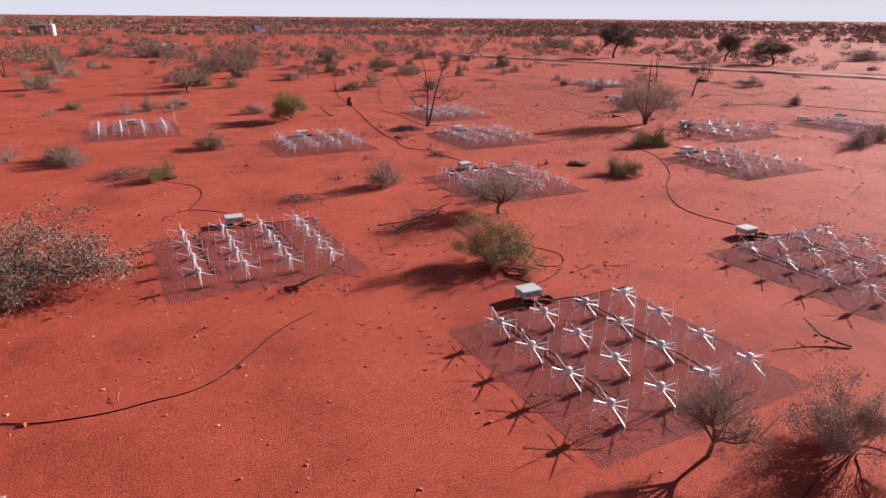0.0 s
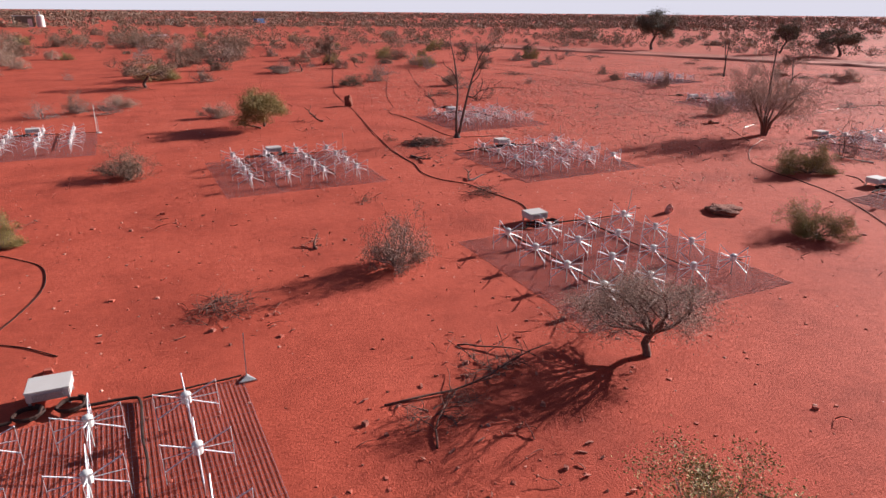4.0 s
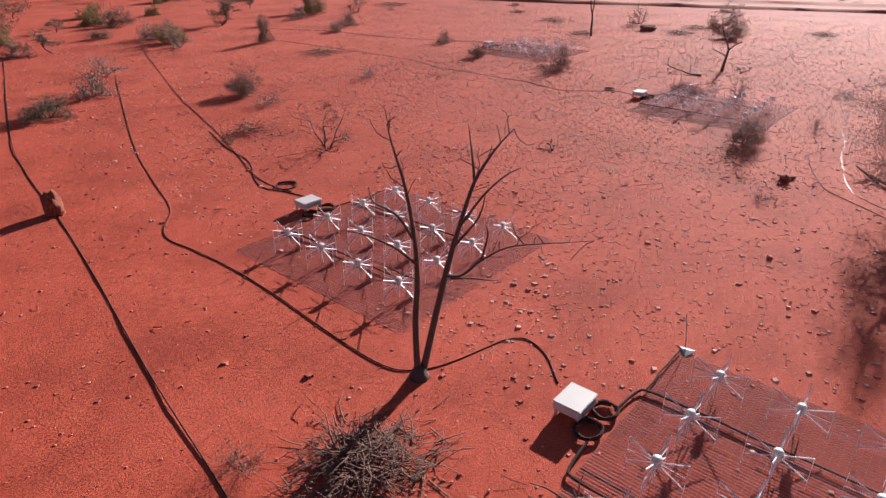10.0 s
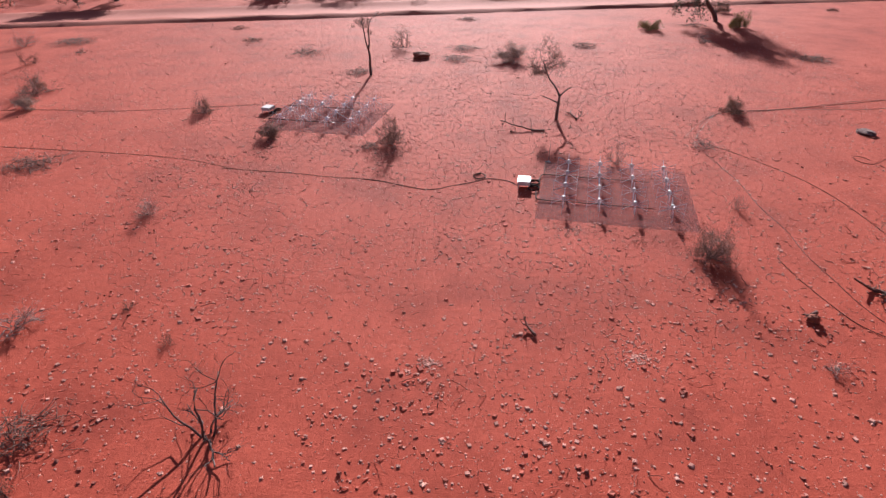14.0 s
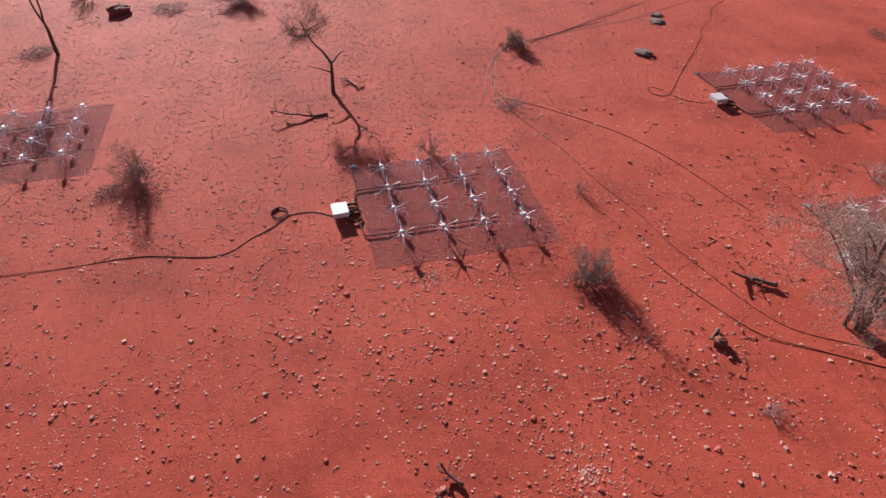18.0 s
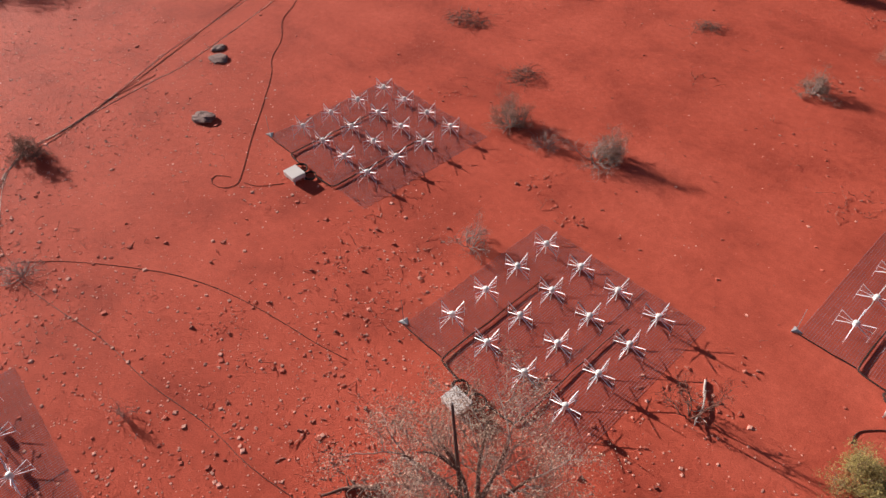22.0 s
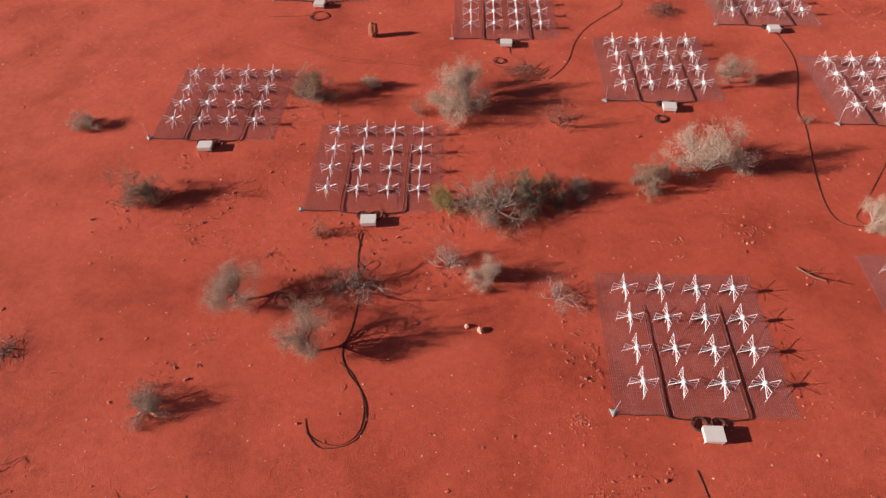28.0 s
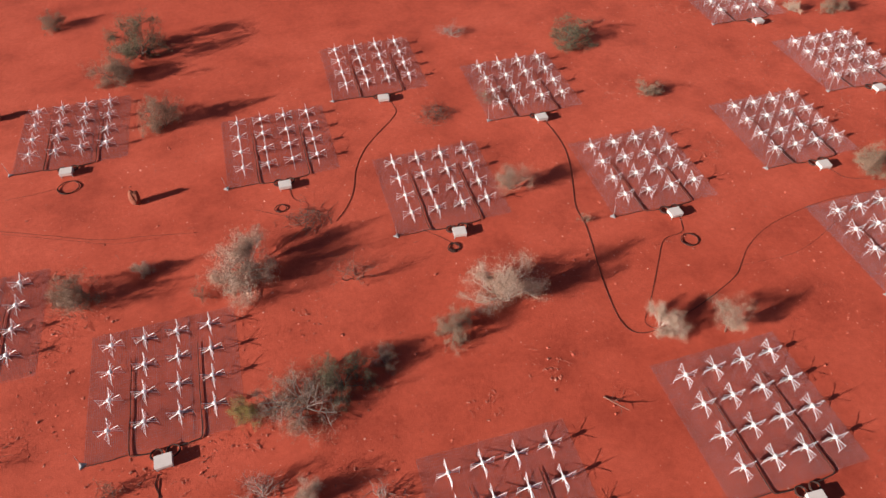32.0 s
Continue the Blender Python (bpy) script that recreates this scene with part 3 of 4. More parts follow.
plant("twig", 34.9, 24.6, 1.16, 1.30, 2)
plant("twig", 34.9, 19.3, 1.3, 2.0, 2)
plant("greytw", 34.6, 18.9, 1.2, 1.3, 1)
plant("twig", 36.4, 19.9, 0.8, 1.1, 0)
pile(44.3, 15.6, 0.60, 1.60, 2)
pile(39.7, 17.2, 0.55, 1.26, 3)
pile(37.1, 9.4, 0.39, 1.20, 4)
plant("greytw", 32.1, 11.1, 1.10, 1.46, 0)
plant("greytree", 30.4, 7.3, 1.90, 2.00, 2)
plant("greytree", 28.0, 9.2, 1.90, 2.00, 0)
plant("twig", 27.4, 6.8, 0.64, 0.84, 1)
plant("gnarl", 28.2, 24.9, 1.81, 1.33, 2)
plant("dark", 51.9, 18.8, 0.68, 1.03, 1)
plant("gnarl", 45.6, 3.2, 1.46, 1.61, 0)
plant("gnarl", 41.9, 7.1, 0.90, 1.70, 1)
plant("gnarl", 43.4, 10.8, 0.90, 1.80, 2)
plant("grey", 38.7, -1.3, 0.84, 1.30, 1)
plant("dull", 34.9, 2.9, 1.68, 1.74, 1)
plant("dull", 29.9, -3.3, 1.74, 1.95, 2)
plant("grey", 23.6, -3.1, 2.5, 3.1, 1)
plant("twig", 23.9, 5.8, 1.53, 1.46, 2)
plant("grey", 22.7, 6.4, 1.22, 1.22, 0)
plant("twig", 20.5, 7.1, 1.0, 1.8, 1)
plant("greytw", 22.3, 3.2, 1.75, 2.7, 2)
plant("dull", 16.7, 1.9, 1.35, 1.6, 0)
plant("green", 24.2, 3.0, 1.02, 1.04, 0)
plant("weed", 28.3, 4.5, 1.12, 0.77, 2)
plant("grey", 27.5, -4.2, 0.80, 0.84, 1)
plant("grey", 14.4, 0.9, 2.6, 2.7, 0)
plant("greytree", 12.1, -4.6, 1.50, 1.70, 1)
plant("weed", 25.3, -2.3, 1.36, 0.94, 0)
plant("dark", 27.8, -20.4, 2.42, 3.07, 2)
plant("dull", 28.9, -18.2, 2.04, 2.28, 1)
plant("dull", 26.6, -13.5, 2.07, 2.10, 2)
plant("dull", 32.6, -24.6, 1.24, 1.43, 0)
plant("twig", 10.9, -17.5, 0.93, 1.77, 0)
plant("dark", 4.7, -14.9, 1.27, 2.79, 0)
plant("dull", 2.8, -9.3, 0.90, 1.30, 1)
plant("weed", 11.0, -11.0, 0.86, 1.25, 1)
pile(20.9, -5.2, 1.99, 1.56, 0)
plant("gnarl", 19.6, -1.6, 1.57, 1.93, 0)
plant("dull", -3.7, -1.3, 1.65, 1.68, 2)
pile(13.8, -10.6, 0.64, 1.53, 1)
plant("weed", 9.8, -1.9, 0.67, 0.63, 2)
plant("dull", -11.6, -13.7, 1.19, 1.49, 0)
plant("greytw", 37.9, 19.8, 1.4, 1.5, 2)
plant("gnarl", 27.1, 6.6, 1.6, 2.9, 0)
plant("twig", 26.8, 6.8, 0.8, 2.0, 1)
plant("grey", -9.5, -14.3, 0.9, 1.1, 1)
plant("greytw", -3.4, 15.8, 1.9, 3.2, 2)
plant("dark", 20.9, 2.8, 1.7, 2.0, 1)
plant("greytw", 19.4, 2.2, 0.8, 1.1, 0)
plant("weed", 19.3, 2.5, 0.7, 0.9, 1)


# bushes and small trees farther out
plant("umbtwig", 6.2, 59.5, 2.0, 3.6, 0, lite=True)
plant("greytw", 10.1, 61.7, 1.5, 2.0, 1, lite=True)
plant("greytw", 22.0, 57.6, 1.5, 2.0, 0, lite=True)
plant("umbtwig", 22.9, 74.3, 3.0, 3.2, 1, lite=True)
plant("greytw", 14.7, 81.7, 3.0, 4.8, 2, lite=True)
plant("dull", 10.1, 76.7, 2.2, 3.6, 0, lite=True)
plant("dull", 7.0, 112.3, 2.4, 4.0, 1, lite=True)
plant("greytw", 9.4, 110.3, 2.2, 3.6, 1, lite=True)
plant("grey", -4.2, 82.5, 2.4, 1.8, 1, lite=True)
plant("dull", -10.4, 122.3, 2.6, 3.4, 2, lite=True)
plant("greytw", 2.4, 48.2, 1.4, 1.4, 1)
plant("twig", 3.7, 47.4, 1.2, 1.8, 2)
plant("greytw", -1.9, 31.2, 1.0, 1.8, 1)
plant("gnarl", 59.2, 50.7, 1.8, 2.6, 2)
plant("grey", 56.7, 43.1, 1.4, 2.4, 0)


# ---- the leaning tree ----
def crooked_stem(name, t, mat, radii, *pts):
    V, F = [], []
    line = glide(pts, 4)
    n = len(line)
    tube(V, F, line, [radii[0] + (radii[1] - radii[0]) * k / (n - 1) for k in range(n)], 7)
    part_data(name, V, F, mat, t, smooth=True)
    return line


def leaning_tree(x, y):
    t = empty("small_tree", pose(x, y, 0))
    tagged(t, "small leaning tree with a thin dark crown", "tree")
    rnd = random.Random(4)
    crooked_stem("trunk", t, BARK, (0.085, 0.05), (0, 0, -0.1), (0.03, -0.03, 0.35), (0.12, -0.06, 0.7), (0.2, -0.08, 1.0))
    main = crooked_stem("limb", t, BARK, (0.05, 0.02), (0.2, -0.08, 1.0), (0.45, 0.15, 1.35), (0.8, 0.45, 1.6), (1.1, 0.7, 2.0), (1.2, 0.8, 2.3))
    crooked_stem("limb", t, BARK, (0.035, 0.01), (0.2, -0.08, 1.0), (0.3, -0.4, 1.3), (0.35, -0.62, 1.38))
    crooked_stem("limb", t, BARK, (0.035, 0.01), (0.12, -0.06, 0.7), (0.2, 0.35, 0.85), (0.35, 0.8, 0.95))
    out, tips = [], []
    for k in range(9):
        p = main[rnd.randint(9, len(main) - 1)]
        d = Vector((rnd.gauss(0.1, 0.8), rnd.gauss(0.1, 0.8), rnd.uniform(-0.1, 1.0)))
        branch_out(rnd, out, tips, p, d, rnd.uniform(0.5, 0.85), 0.016, 2, (0.24, 0.01, 5, 0.62, 1.1))
    V, F = [], []
    for pts, rad, lv in out:
        tube(V, F, pts, rad, 4 if lv else 3, cap=False)
    part_data("limb_work", V, F, BARK, t, smooth=True)
    V, F = leaves(rnd, tips, 7000, 0.02, 0.4, 0.06)
    part_data("foliage", V, F, DULLLEAF, t)


leaning_tree(44.87, 39.64)

def slim_tree(x, y):
    t = empty("small_tree", pose(x, y, 0))
    tagged(t, "slim dark tree with a forked stem and sparse crown", "tree")
    rnd = random.Random(8)
    crooked_stem("trunk", t, BARK, (0.09, 0.05), (0, 0, -0.1), (0.02, 0.04, 0.5), (0.0, 0.02, 1.0), (0.03, 0.08, 1.35))
    a = crooked_stem("limb", t, BARK, (0.05, 0.02), (0.03, 0.08, 1.35), (0.0, 0.2, 1.8), (0.05, 0.3, 2.4), (0.0, 0.35, 2.9))
    b = crooked_stem("limb", t, BARK, (0.045, 0.018), (0.03, 0.08, 1.35), (0.05, 0.02, 1.9), (0.1, 0.05, 2.5), (0.05, -0.1, 3.0))
    out, tips = [], []
    for k in range(8):
        p = rnd.choice((a, b))[rnd.randint(7, len(a) - 1)]
        branch_out(rnd, out, tips, p, Vector((rnd.gauss(0, 0.8), rnd.gauss(0, 0.8), rnd.uniform(0.2, 1.0))), rnd.uniform(0.3, 0.6), 0.013, 2, (0.24, 0.02, 4, 0.62, 1.1))
    V, F = [], []
    for pts, rad, lv in out:
        tube(V, F, pts, rad, 4 if lv else 3, cap=False)
    part_data("limb_work", V, F, BARK, t, smooth=True)
    V, F = leaves(rnd, tips, 2600, 0.02, 0.4, 0.06)
    part_data("foliage", V, F, DULLLEAF, t)


slim_tree(51.35, 50.5)
pile(51.7, 51.3, 0.5, 1.3, 2)
plant("dull", 40.0, 51.2, 0.95, 1.2, 1)
pile(39.6, 46.7, 0.4, 0.9, 4)

def mulga_tree(x, y):
    t = empty("small_tree", pose(x, y, 0))
    tagged(t, "broad mulga tree with several stems and feathery crown", "tree")
    rnd = random.Random(15)
    out, tips = [], []
    for k in range(8):
        w = 2 * math.pi * (k + rnd.uniform(-0.3, 0.3)) / 8
        e = rnd.uniform(0.7, 1.35)
        cx, cy = math.cos(w), math.sin(w)
        top = rnd.uniform(1.5, 2.1)
        line = crooked_stem("stem", t, DEADWOOD, (0.065, 0.025), (cx * 0.06, cy * 0.06, -0.1), (cx * 0.18, cy * 0.18, 0.5), (cx * e * 0.55, cy * e * 0.55 + rnd.uniform(-0.1, 0.1), top * 0.6), (cx * e, cy * e, top))
        for n in range(6):
            p = line[rnd.randint(7, len(line) - 1)]
            d = Vector((cx * 0.8 + rnd.gauss(0, 0.6), cy * 0.8 + rnd.gauss(0, 0.6), rnd.uniform(0.2, 0.9)))
            branch_out(rnd, out, tips, p, d, rnd.uniform(0.7, 1.15), 0.015, 2, (0.2, 0.02, 5, 0.62, 1.05))
    V, F = [], []
    for pts, rad, lv in out:
        tube(V, F, pts, rad, 4 if lv else 3, cap=False)
    part_data("limb_work", V, F, GREYTWIG, t, smooth=True)
    V, F = leaves(rnd, tips, 52000, 0.0185, 0.34, 0.1)
    part_data("foliage", V, F, GREYLEAF, t)


mulga_tree(29.8, 29.5)

# the tall bare stem that stands up through the mulga by the tile
pole = empty("dead_tree", pose(29.95, 29.75, 0))
tagged(pole, "tall bare leaning dead stem among mulga", "dead tree")
crooked_stem("stem", pole, BARK, (0.055, 0.02), (0, 0, -0.1), (0.02, -0.02, 1.2), (0.05, 0.02, 2.5), (0.1, 0.05, 3.9))
crooked_stem("limb", pole, BARK, (0.03, 0.01), (0.03, 0.0, 1.9), (0.3, 0.25, 2.4), (0.45, 0.5, 2.6))


# ---- cables ----
def cable(mat, r, *line):
    pts = [(x, y, rise(x, y) + r * 0.75 + 0.004) for x, y in line]
    V, F = [], []
    smooth_line = glide(pts, 5)
    tube(V, F, smooth_line, r, 6)
    ob = part_data("cable", V, F, mat, smooth=True)
    pale = mat is PALECABLE
    tagged(ob, "dusty pale hose lying on red soil" if pale else "black cable snaking over red soil", "hose" if pale else "cable", "cables on the ground")


def cable_ring(x, y, r):
    V, F = [], []
    coil(V, F, x, y, r, 1.3, 0.019, rise(x, y) + 0.02)
    tagged(part_data("cable_loop", V, F, RUBBER, smooth=True), "loop of spare black cable on red soil", "cable", "cable loops")

# ---- cables and hoses on the soil ----
cable(RUBBER, 0.0102, (-2.34, 10.35), (-1.85, 10.11), (-1.28, 9.97), (-0.70, 9.89), (-0.09, 9.93), (0.55, 9.96), (1.18, 10.28), (1.83, 10.92), (2.42, 11.54), (3.01, 11.93), (3.46, 12.18))
cable(RUBBER, 0.0085, (2.96, 20.81), (2.46, 21.34), (1.87, 21.70), (1.45, 21.60))
cable(RUBBER, 0.0085, (1.87, 21.70), (2.32, 22.81), (2.58, 23.89), (2.47, 25.07), (1.99, 25.79), (1.46, 26.34))
cable(RUBBER, 0.0085, (8.69, 11.45), (8.51, 11.95), (8.57, 12.44), (9.08, 12.55), (9.24, 12.12))
cable(RUBBER, 0.0075, (9.63, 12.29), (9.99, 12.02), (10.42, 12.28), (10.66, 12.85), (10.48, 13.36), (10.16, 14.05))
cable(RUBBER, 0.0119, (13.49, 23.82), (13.85, 24.33), (13.99, 24.91), (13.90, 25.55), (13.75, 26.45), (13.70, 27.22), (13.46, 27.73), (13.12, 28.38), (13.03, 29.34), (13.32, 30.56), (13.37, 31.53), (13.53, 33.28), (13.92, 35.38), (14.40, 37.97), (15.27, 42.02), (15.97, 45.65), (16.66, 49.66), (17.90, 54.67), (23.58, 73.15))
cable(RUBBER, 0.0102, (18.31, 32.81), (18.82, 33.35), (18.99, 33.83), (18.76, 34.09), (18.25, 34.24), (17.63, 34.41), (17.17, 34.66), (16.89, 35.14), (16.92, 36.39), (17.09, 38.18), (17.16, 39.79), (17.11, 41.09), (17.02, 42.11), (17.26, 42.78), (17.97, 43.82), (18.60, 45.86), (19.54, 48.74), (21.39, 53.44), (24.53, 61.08))
cable(RUBBER, 0.0102, (20.65, 42.43), (20.59, 43.06), (20.72, 44.13), (21.43, 46.08), (22.44, 48.90), (23.18, 51.21), (24.54, 55.43), (26.94, 61.87), (29.37, 68.10))
cable(RUBBER, 0.0102, (17.42, 12.50), (17.32, 13.09), (17.24, 14.21), (17.81, 15.54), (19.19, 17.18), (21.16, 18.97), (22.91, 21.40), (23.67, 23.33), (23.89, 24.39), (24.56, 25.88))
cable(PALECABLE, 0.0102, (24.80, 26.15), (26.38, 27.43), (28.81, 28.78))
cable(RUBBER, 0.0068, (36.37, 51.05), (36.85, 53.25), (36.93, 55.89), (36.78, 59.73), (36.57, 62.77), (36.12, 65.70))
cable(RUBBER, 0.0075, (44.46, 53.97), (43.16, 57.23), (41.98, 60.90), (41.38, 64.78), (39.42, 69.64))
cable(RUBBER, 0.0075, (49.25, 26.64), (48.71, 28.62), (47.74, 30.66), (47.26, 32.16), (45.64, 33.23), (43.70, 33.68), (42.49, 33.63))
cable(RUBBER, 0.0119, (22.35, 49.26), (22.05, 48.29), (21.75, 47.35), (21.55, 46.44), (21.41, 45.62), (21.15, 44.99), (20.73, 44.30), (20.42, 43.62), (20.34, 43.11), (20.49, 42.68), (20.61, 42.12), (20.64, 41.78))
cable(RUBBER, 0.0102, (36.87, 40.45), (37.21, 40.95), (37.22, 41.58), (36.78, 42.08), (36.38, 42.69), (35.99, 43.13), (35.86, 43.63), (36.06, 44.47), (36.28, 45.20), (36.34, 45.90))
cable(RUBBER, 0.0085, (55.6, 15.6), (53.0, 20.5), (50.3, 25.5), (48.6, 28.9), (47.9, 30.6))
cable(PALECABLE, 0.0068, (54.9, 16.4), (52.4, 21.2), (50.68, 25.28), (48.94, 28.37), (48.05, 30.31), (47.68, 31.71), (46.60, 32.68), (44.53, 33.44), (43.06, 33.87))
cable(PALECABLE, 0.0068, (54.2, 15.4), (51.7, 19.95), (49.3, 25.2), (48.9, 26.9), (48.44, 28.85), (47.77, 31.18), (47.28, 32.21), (45.98, 33.19), (44.23, 33.91), (43.22, 34.27))
cable(RUBBER, 0.0075, (42.72, 33.57), (41.94, 32.71), (40.97, 31.87), (39.58, 30.88), (38.21, 30.20), (36.68, 29.73), (35.17, 29.39), (34.23, 29.13))
cable(GLOSSY, 0.0068, (42.86, 33.93), (40.61, 33.43), (38.60, 32.91), (36.76, 32.66), (34.93, 32.22), (33.51, 32.04), (32.07, 31.68), (30.97, 31.38), (30.06, 30.88), (29.21, 29.65), (28.34, 28.38))
cable(RUBBER, 0.0088, (33.17, 32.88), (32.12, 32.58), (31.11, 32.19), (30.13, 31.71), (29.44, 30.80), (28.66, 29.74), (27.93, 28.72))
cable(RUBBER, 0.0075, (52.13, 18.30), (50.6, 19.75), (49.7, 20.9), (48.24, 21.89), (47.2, 23.0), (46.30, 23.55), (44.62, 24.97), (43.23, 26.22), (41.95, 27.28), (41.52, 27.75), (41.68, 28.14), (42.12, 28.23), (42.31, 27.98), (41.94, 27.69))
cable(RUBBER, 0.0075, (40.55, 26.71), (40.98, 27.32), (41.44, 27.55))
cable(RUBBER, 0.0102, (25.29, 22.23), (25.71, 22.72), (25.71, 23.11))
cable(RUBBER, 0.0085, (27.68, 11.31), (27.44, 11.81), (26.67, 12.03), (26.17, 11.63), (26.14, 10.78), (26.56, 9.90), (26.99, 9.51))
cable(RUBBER, 0.0102, (26.88, 4.40), (26.92, 5.24), (26.86, 6.01), (26.69, 7.15), (26.77, 8.29), (26.95, 9.13), (26.71, 9.81), (26.21, 10.49), (26.02, 11.22), (26.18, 11.80), (26.61, 12.07), (27.18, 12.09), (27.59, 11.68))
cable(RUBBER, 0.0075, (26.87, 5.70), (26.46, 6.08), (26.16, 5.81), (26.34, 5.65), (26.68, 5.96))
cable(RUBBER, 0.0068, (31.16, -10.20), (32.07, -10.10), (33.19, -10.06))
cable(RUBBER, 0.0075, (21.38, -7.50), (21.30, -6.67), (20.76, -6.15), (21.22, -5.48), (23.00, -6.45))
cable(RUBBER, 0.0102, (15.68, -12.40), (15.65, -11.32), (16.80, -10.05), (17.70, -9.01), (18.35, -7.77), (18.76, -6.36), (19.26, -5.42), (19.78, -4.82))
cable(RUBBER, 0.0068, (16.41, -3.28), (15.85, -2.72), (15.45, -2.22))
cable(RUBBER, 0.0119, (8.82, -8.60), (8.72, -7.45), (8.75, -6.38), (9.06, -5.03), (9.55, -3.64), (9.86, -2.65), (9.87, -1.79), (10.14, -0.40), (10.45, 1.02), (10.63, 2.11), (10.69, 3.16), (10.41, 3.71), (9.69, 3.84), (8.65, 3.63), (6.89, 3.07), (5.52, 2.48), (5.02, 2.10))
cable(RUBBER, 0.0088, (5.90, -0.96), (6.23, -0.22), (7.18, -0.01), (7.91, 0.88), (8.46, 1.61), (9.33, 2.76), (9.86, 3.40), (9.55, 3.81), (8.98, 3.80))
cable(RUBBER, 0.0082, (-3.66, 0.06), (-1.21, -0.10), (0.64, 0.07), (2.62, 0.52), (4.05, 1.24), (4.98, 2.05))
cable(RUBBER, 0.0054, (-3.41, 0.36), (-1.10, 0.75), (1.01, 1.65), (2.69, 2.11), (4.98, 2.05))
cable(RUBBER, 0.0082, (-2.20, -1.72), (-2.55, -1.03), (-4.11, -0.45))
cable(RUBBER, 0.0068, (33.14, -8.15), (31.11, -7.29), (29.11, -6.47), (27.35, -6.18), (25.35, -5.79))
cable(RUBBER, 0.0051, (33.11, -7.98), (30.65, -6.93), (28.66, -6.12), (26.91, -5.92))
cable(RUBBER, 0.0102, (26.93, 4.26), (27.01, 4.60), (26.85, 5.04))
cable(RUBBER, 0.0102, (8.63, 11.23), (9.22, 11.39), (9.74, 11.65), (10.06, 11.94))
cable(RUBBER, 0.0075, (36.32, 51.48), (36.34, 50.02), (36.34, 48.61), (36.29, 47.02), (36.36, 45.86))
cable_ring(37.39, 41.88, 0.23)
cable_ring(30.65, -10.12, 0.44)
cable_ring(21.91, -6.20, 0.24)
cable_ring(15.52, -1.99, 0.23)
cable_ring(6.19, 0.29, 0.35)
cable_ring(15.49, -2.06, 0.22)
cable_ring(20.80, 42.86, 0.30)
cable_ring(8.77, 12.08, 0.26)


# ---- the dead forked tree ----
def forked_tree(x, y):
    t = empty("dead_tree", pose(x, y, 0, 0, 0, -37))
    tagged(t, "tall dead tree with two blackened stems", "dead tree")
    rnd = random.Random(12)

    def stem(name, radii, *pts):
        V, F = [], []
        line = glide([(a, rnd.uniform(-0.05, 0.05), z) for a, z in pts], 4)
        n = len(line)
        tube(V, F, line, [radii[0] + (radii[1] - radii[0]) * k / (n - 1) for k in range(n)], 7)
        part_data(name, V, F, BARK, t, smooth=True)
        return line

    left = stem("stem", (0.058, 0.007), (0, -0.1), (-0.02, 0.95), (0.02, 1.7), (-0.02, 2.4), (-0.13, 3.15), (-0.27, 3.7), (-0.34, 4.0))
    right = stem("stem", (0.062, 0.007), (0.05, -0.1), (0.26, 0.95), (0.47, 1.9), (0.63, 2.5), (0.84, 3.15), (1.1, 3.6), (1.35, 3.85))
    side = stem("limb", (0.024, 0.005), (0.44, 1.75), (0.7, 1.7), (0.95, 1.95), (1.37, 2.08), (1.9, 2.12), (2.7, 2.05))
    stem("limb", (0.024, 0.005), (-0.02, 2.35), (-0.25, 2.75), (-0.55, 2.95), (-0.62, 3.2))
    stem("limb", (0.024, 0.005), (0.0, 2.0), (-0.3, 2.25), (-0.7, 2.5), (-0.95, 2.6))
    stem("limb", (0.024, 0.005), (0.84, 3.15), (0.8, 3.5), (0.72, 3.95))
    stem("limb", (0.022, 0.006), (0.63, 2.5), (0.95, 2.95), (1.25, 3.2), (1.5, 3.3))
    stem("limb", (0.02, 0.006), (0.95, 1.95), (1.05, 2.3), (1.0, 2.5))
    stem("limb", (0.02, 0.006), (0.5, 1.7), (0.85, 1.62), (1.25, 1.55))
    stem("limb", (0.024, 0.005), (0.55, 2.2), (0.9, 2.6), (1.0, 3.0))
    V, F = [], []
    for line in (left, right, side):
        for p in line[8:]:
            for k in range(1):
                d = Vector((rnd.gauss(0, 1), rnd.gauss(0, 0.8), rnd.gauss(0.5, 0.6)))
                pts, rad, e = limb(rnd, p, d, rnd.uniform(0.15, 0.5), 0.009, 0.004, 0.3, 0.05, 4)
                tube(V, F, pts, rad, 3, cap=False)
    part_data("twig_spray", V, F, BARK, t)
    V, F = [], []
    tube(V, F, [(0.02, 0, -0.06), (0.02, 0, 0.05), (0.02, 0, 0.2)], [0.2, 0.14, 0.08], 8)
    part_data("root_flare", V, F, BARK, t, smooth=True)


forked_tree(17.05, 34.55)


# ---- stones ----
def lump(rng, V, F, x, y, s, flat=0.36, sink=0.35):
    """A rough block of stone: a crooked foot in the soil and a smaller, tilted top."""
    b = len(V)
    w = rng.uniform(0, 6.28)
    k = rng.uniform(0.7, 1.25, 12)
    z = rise(x, y)
    for i in range(4):
        a = w + (i + 0.3 * k[i]) * 1.5708
        V.append((x + s * k[i] * math.cos(a), y + s * k[i] * math.sin(a), z - s * sink * 0.3))
    for i in range(4):
        a = w + (i + 0.3 * k[4 + i]) * 1.5708
        V.append((x + s * 0.66 * k[4 + i] * math.cos(a), y + s * 0.66 * k[4 + i] * math.sin(a), z + s * flat * k[8 + i]))
    for i in range(4):
        j = (i + 1) % 4
        F.append((b + i, b + j, b + 4 + j, b + 4 + i))
    F.append((b + 4, b + 5, b + 6, b + 7))


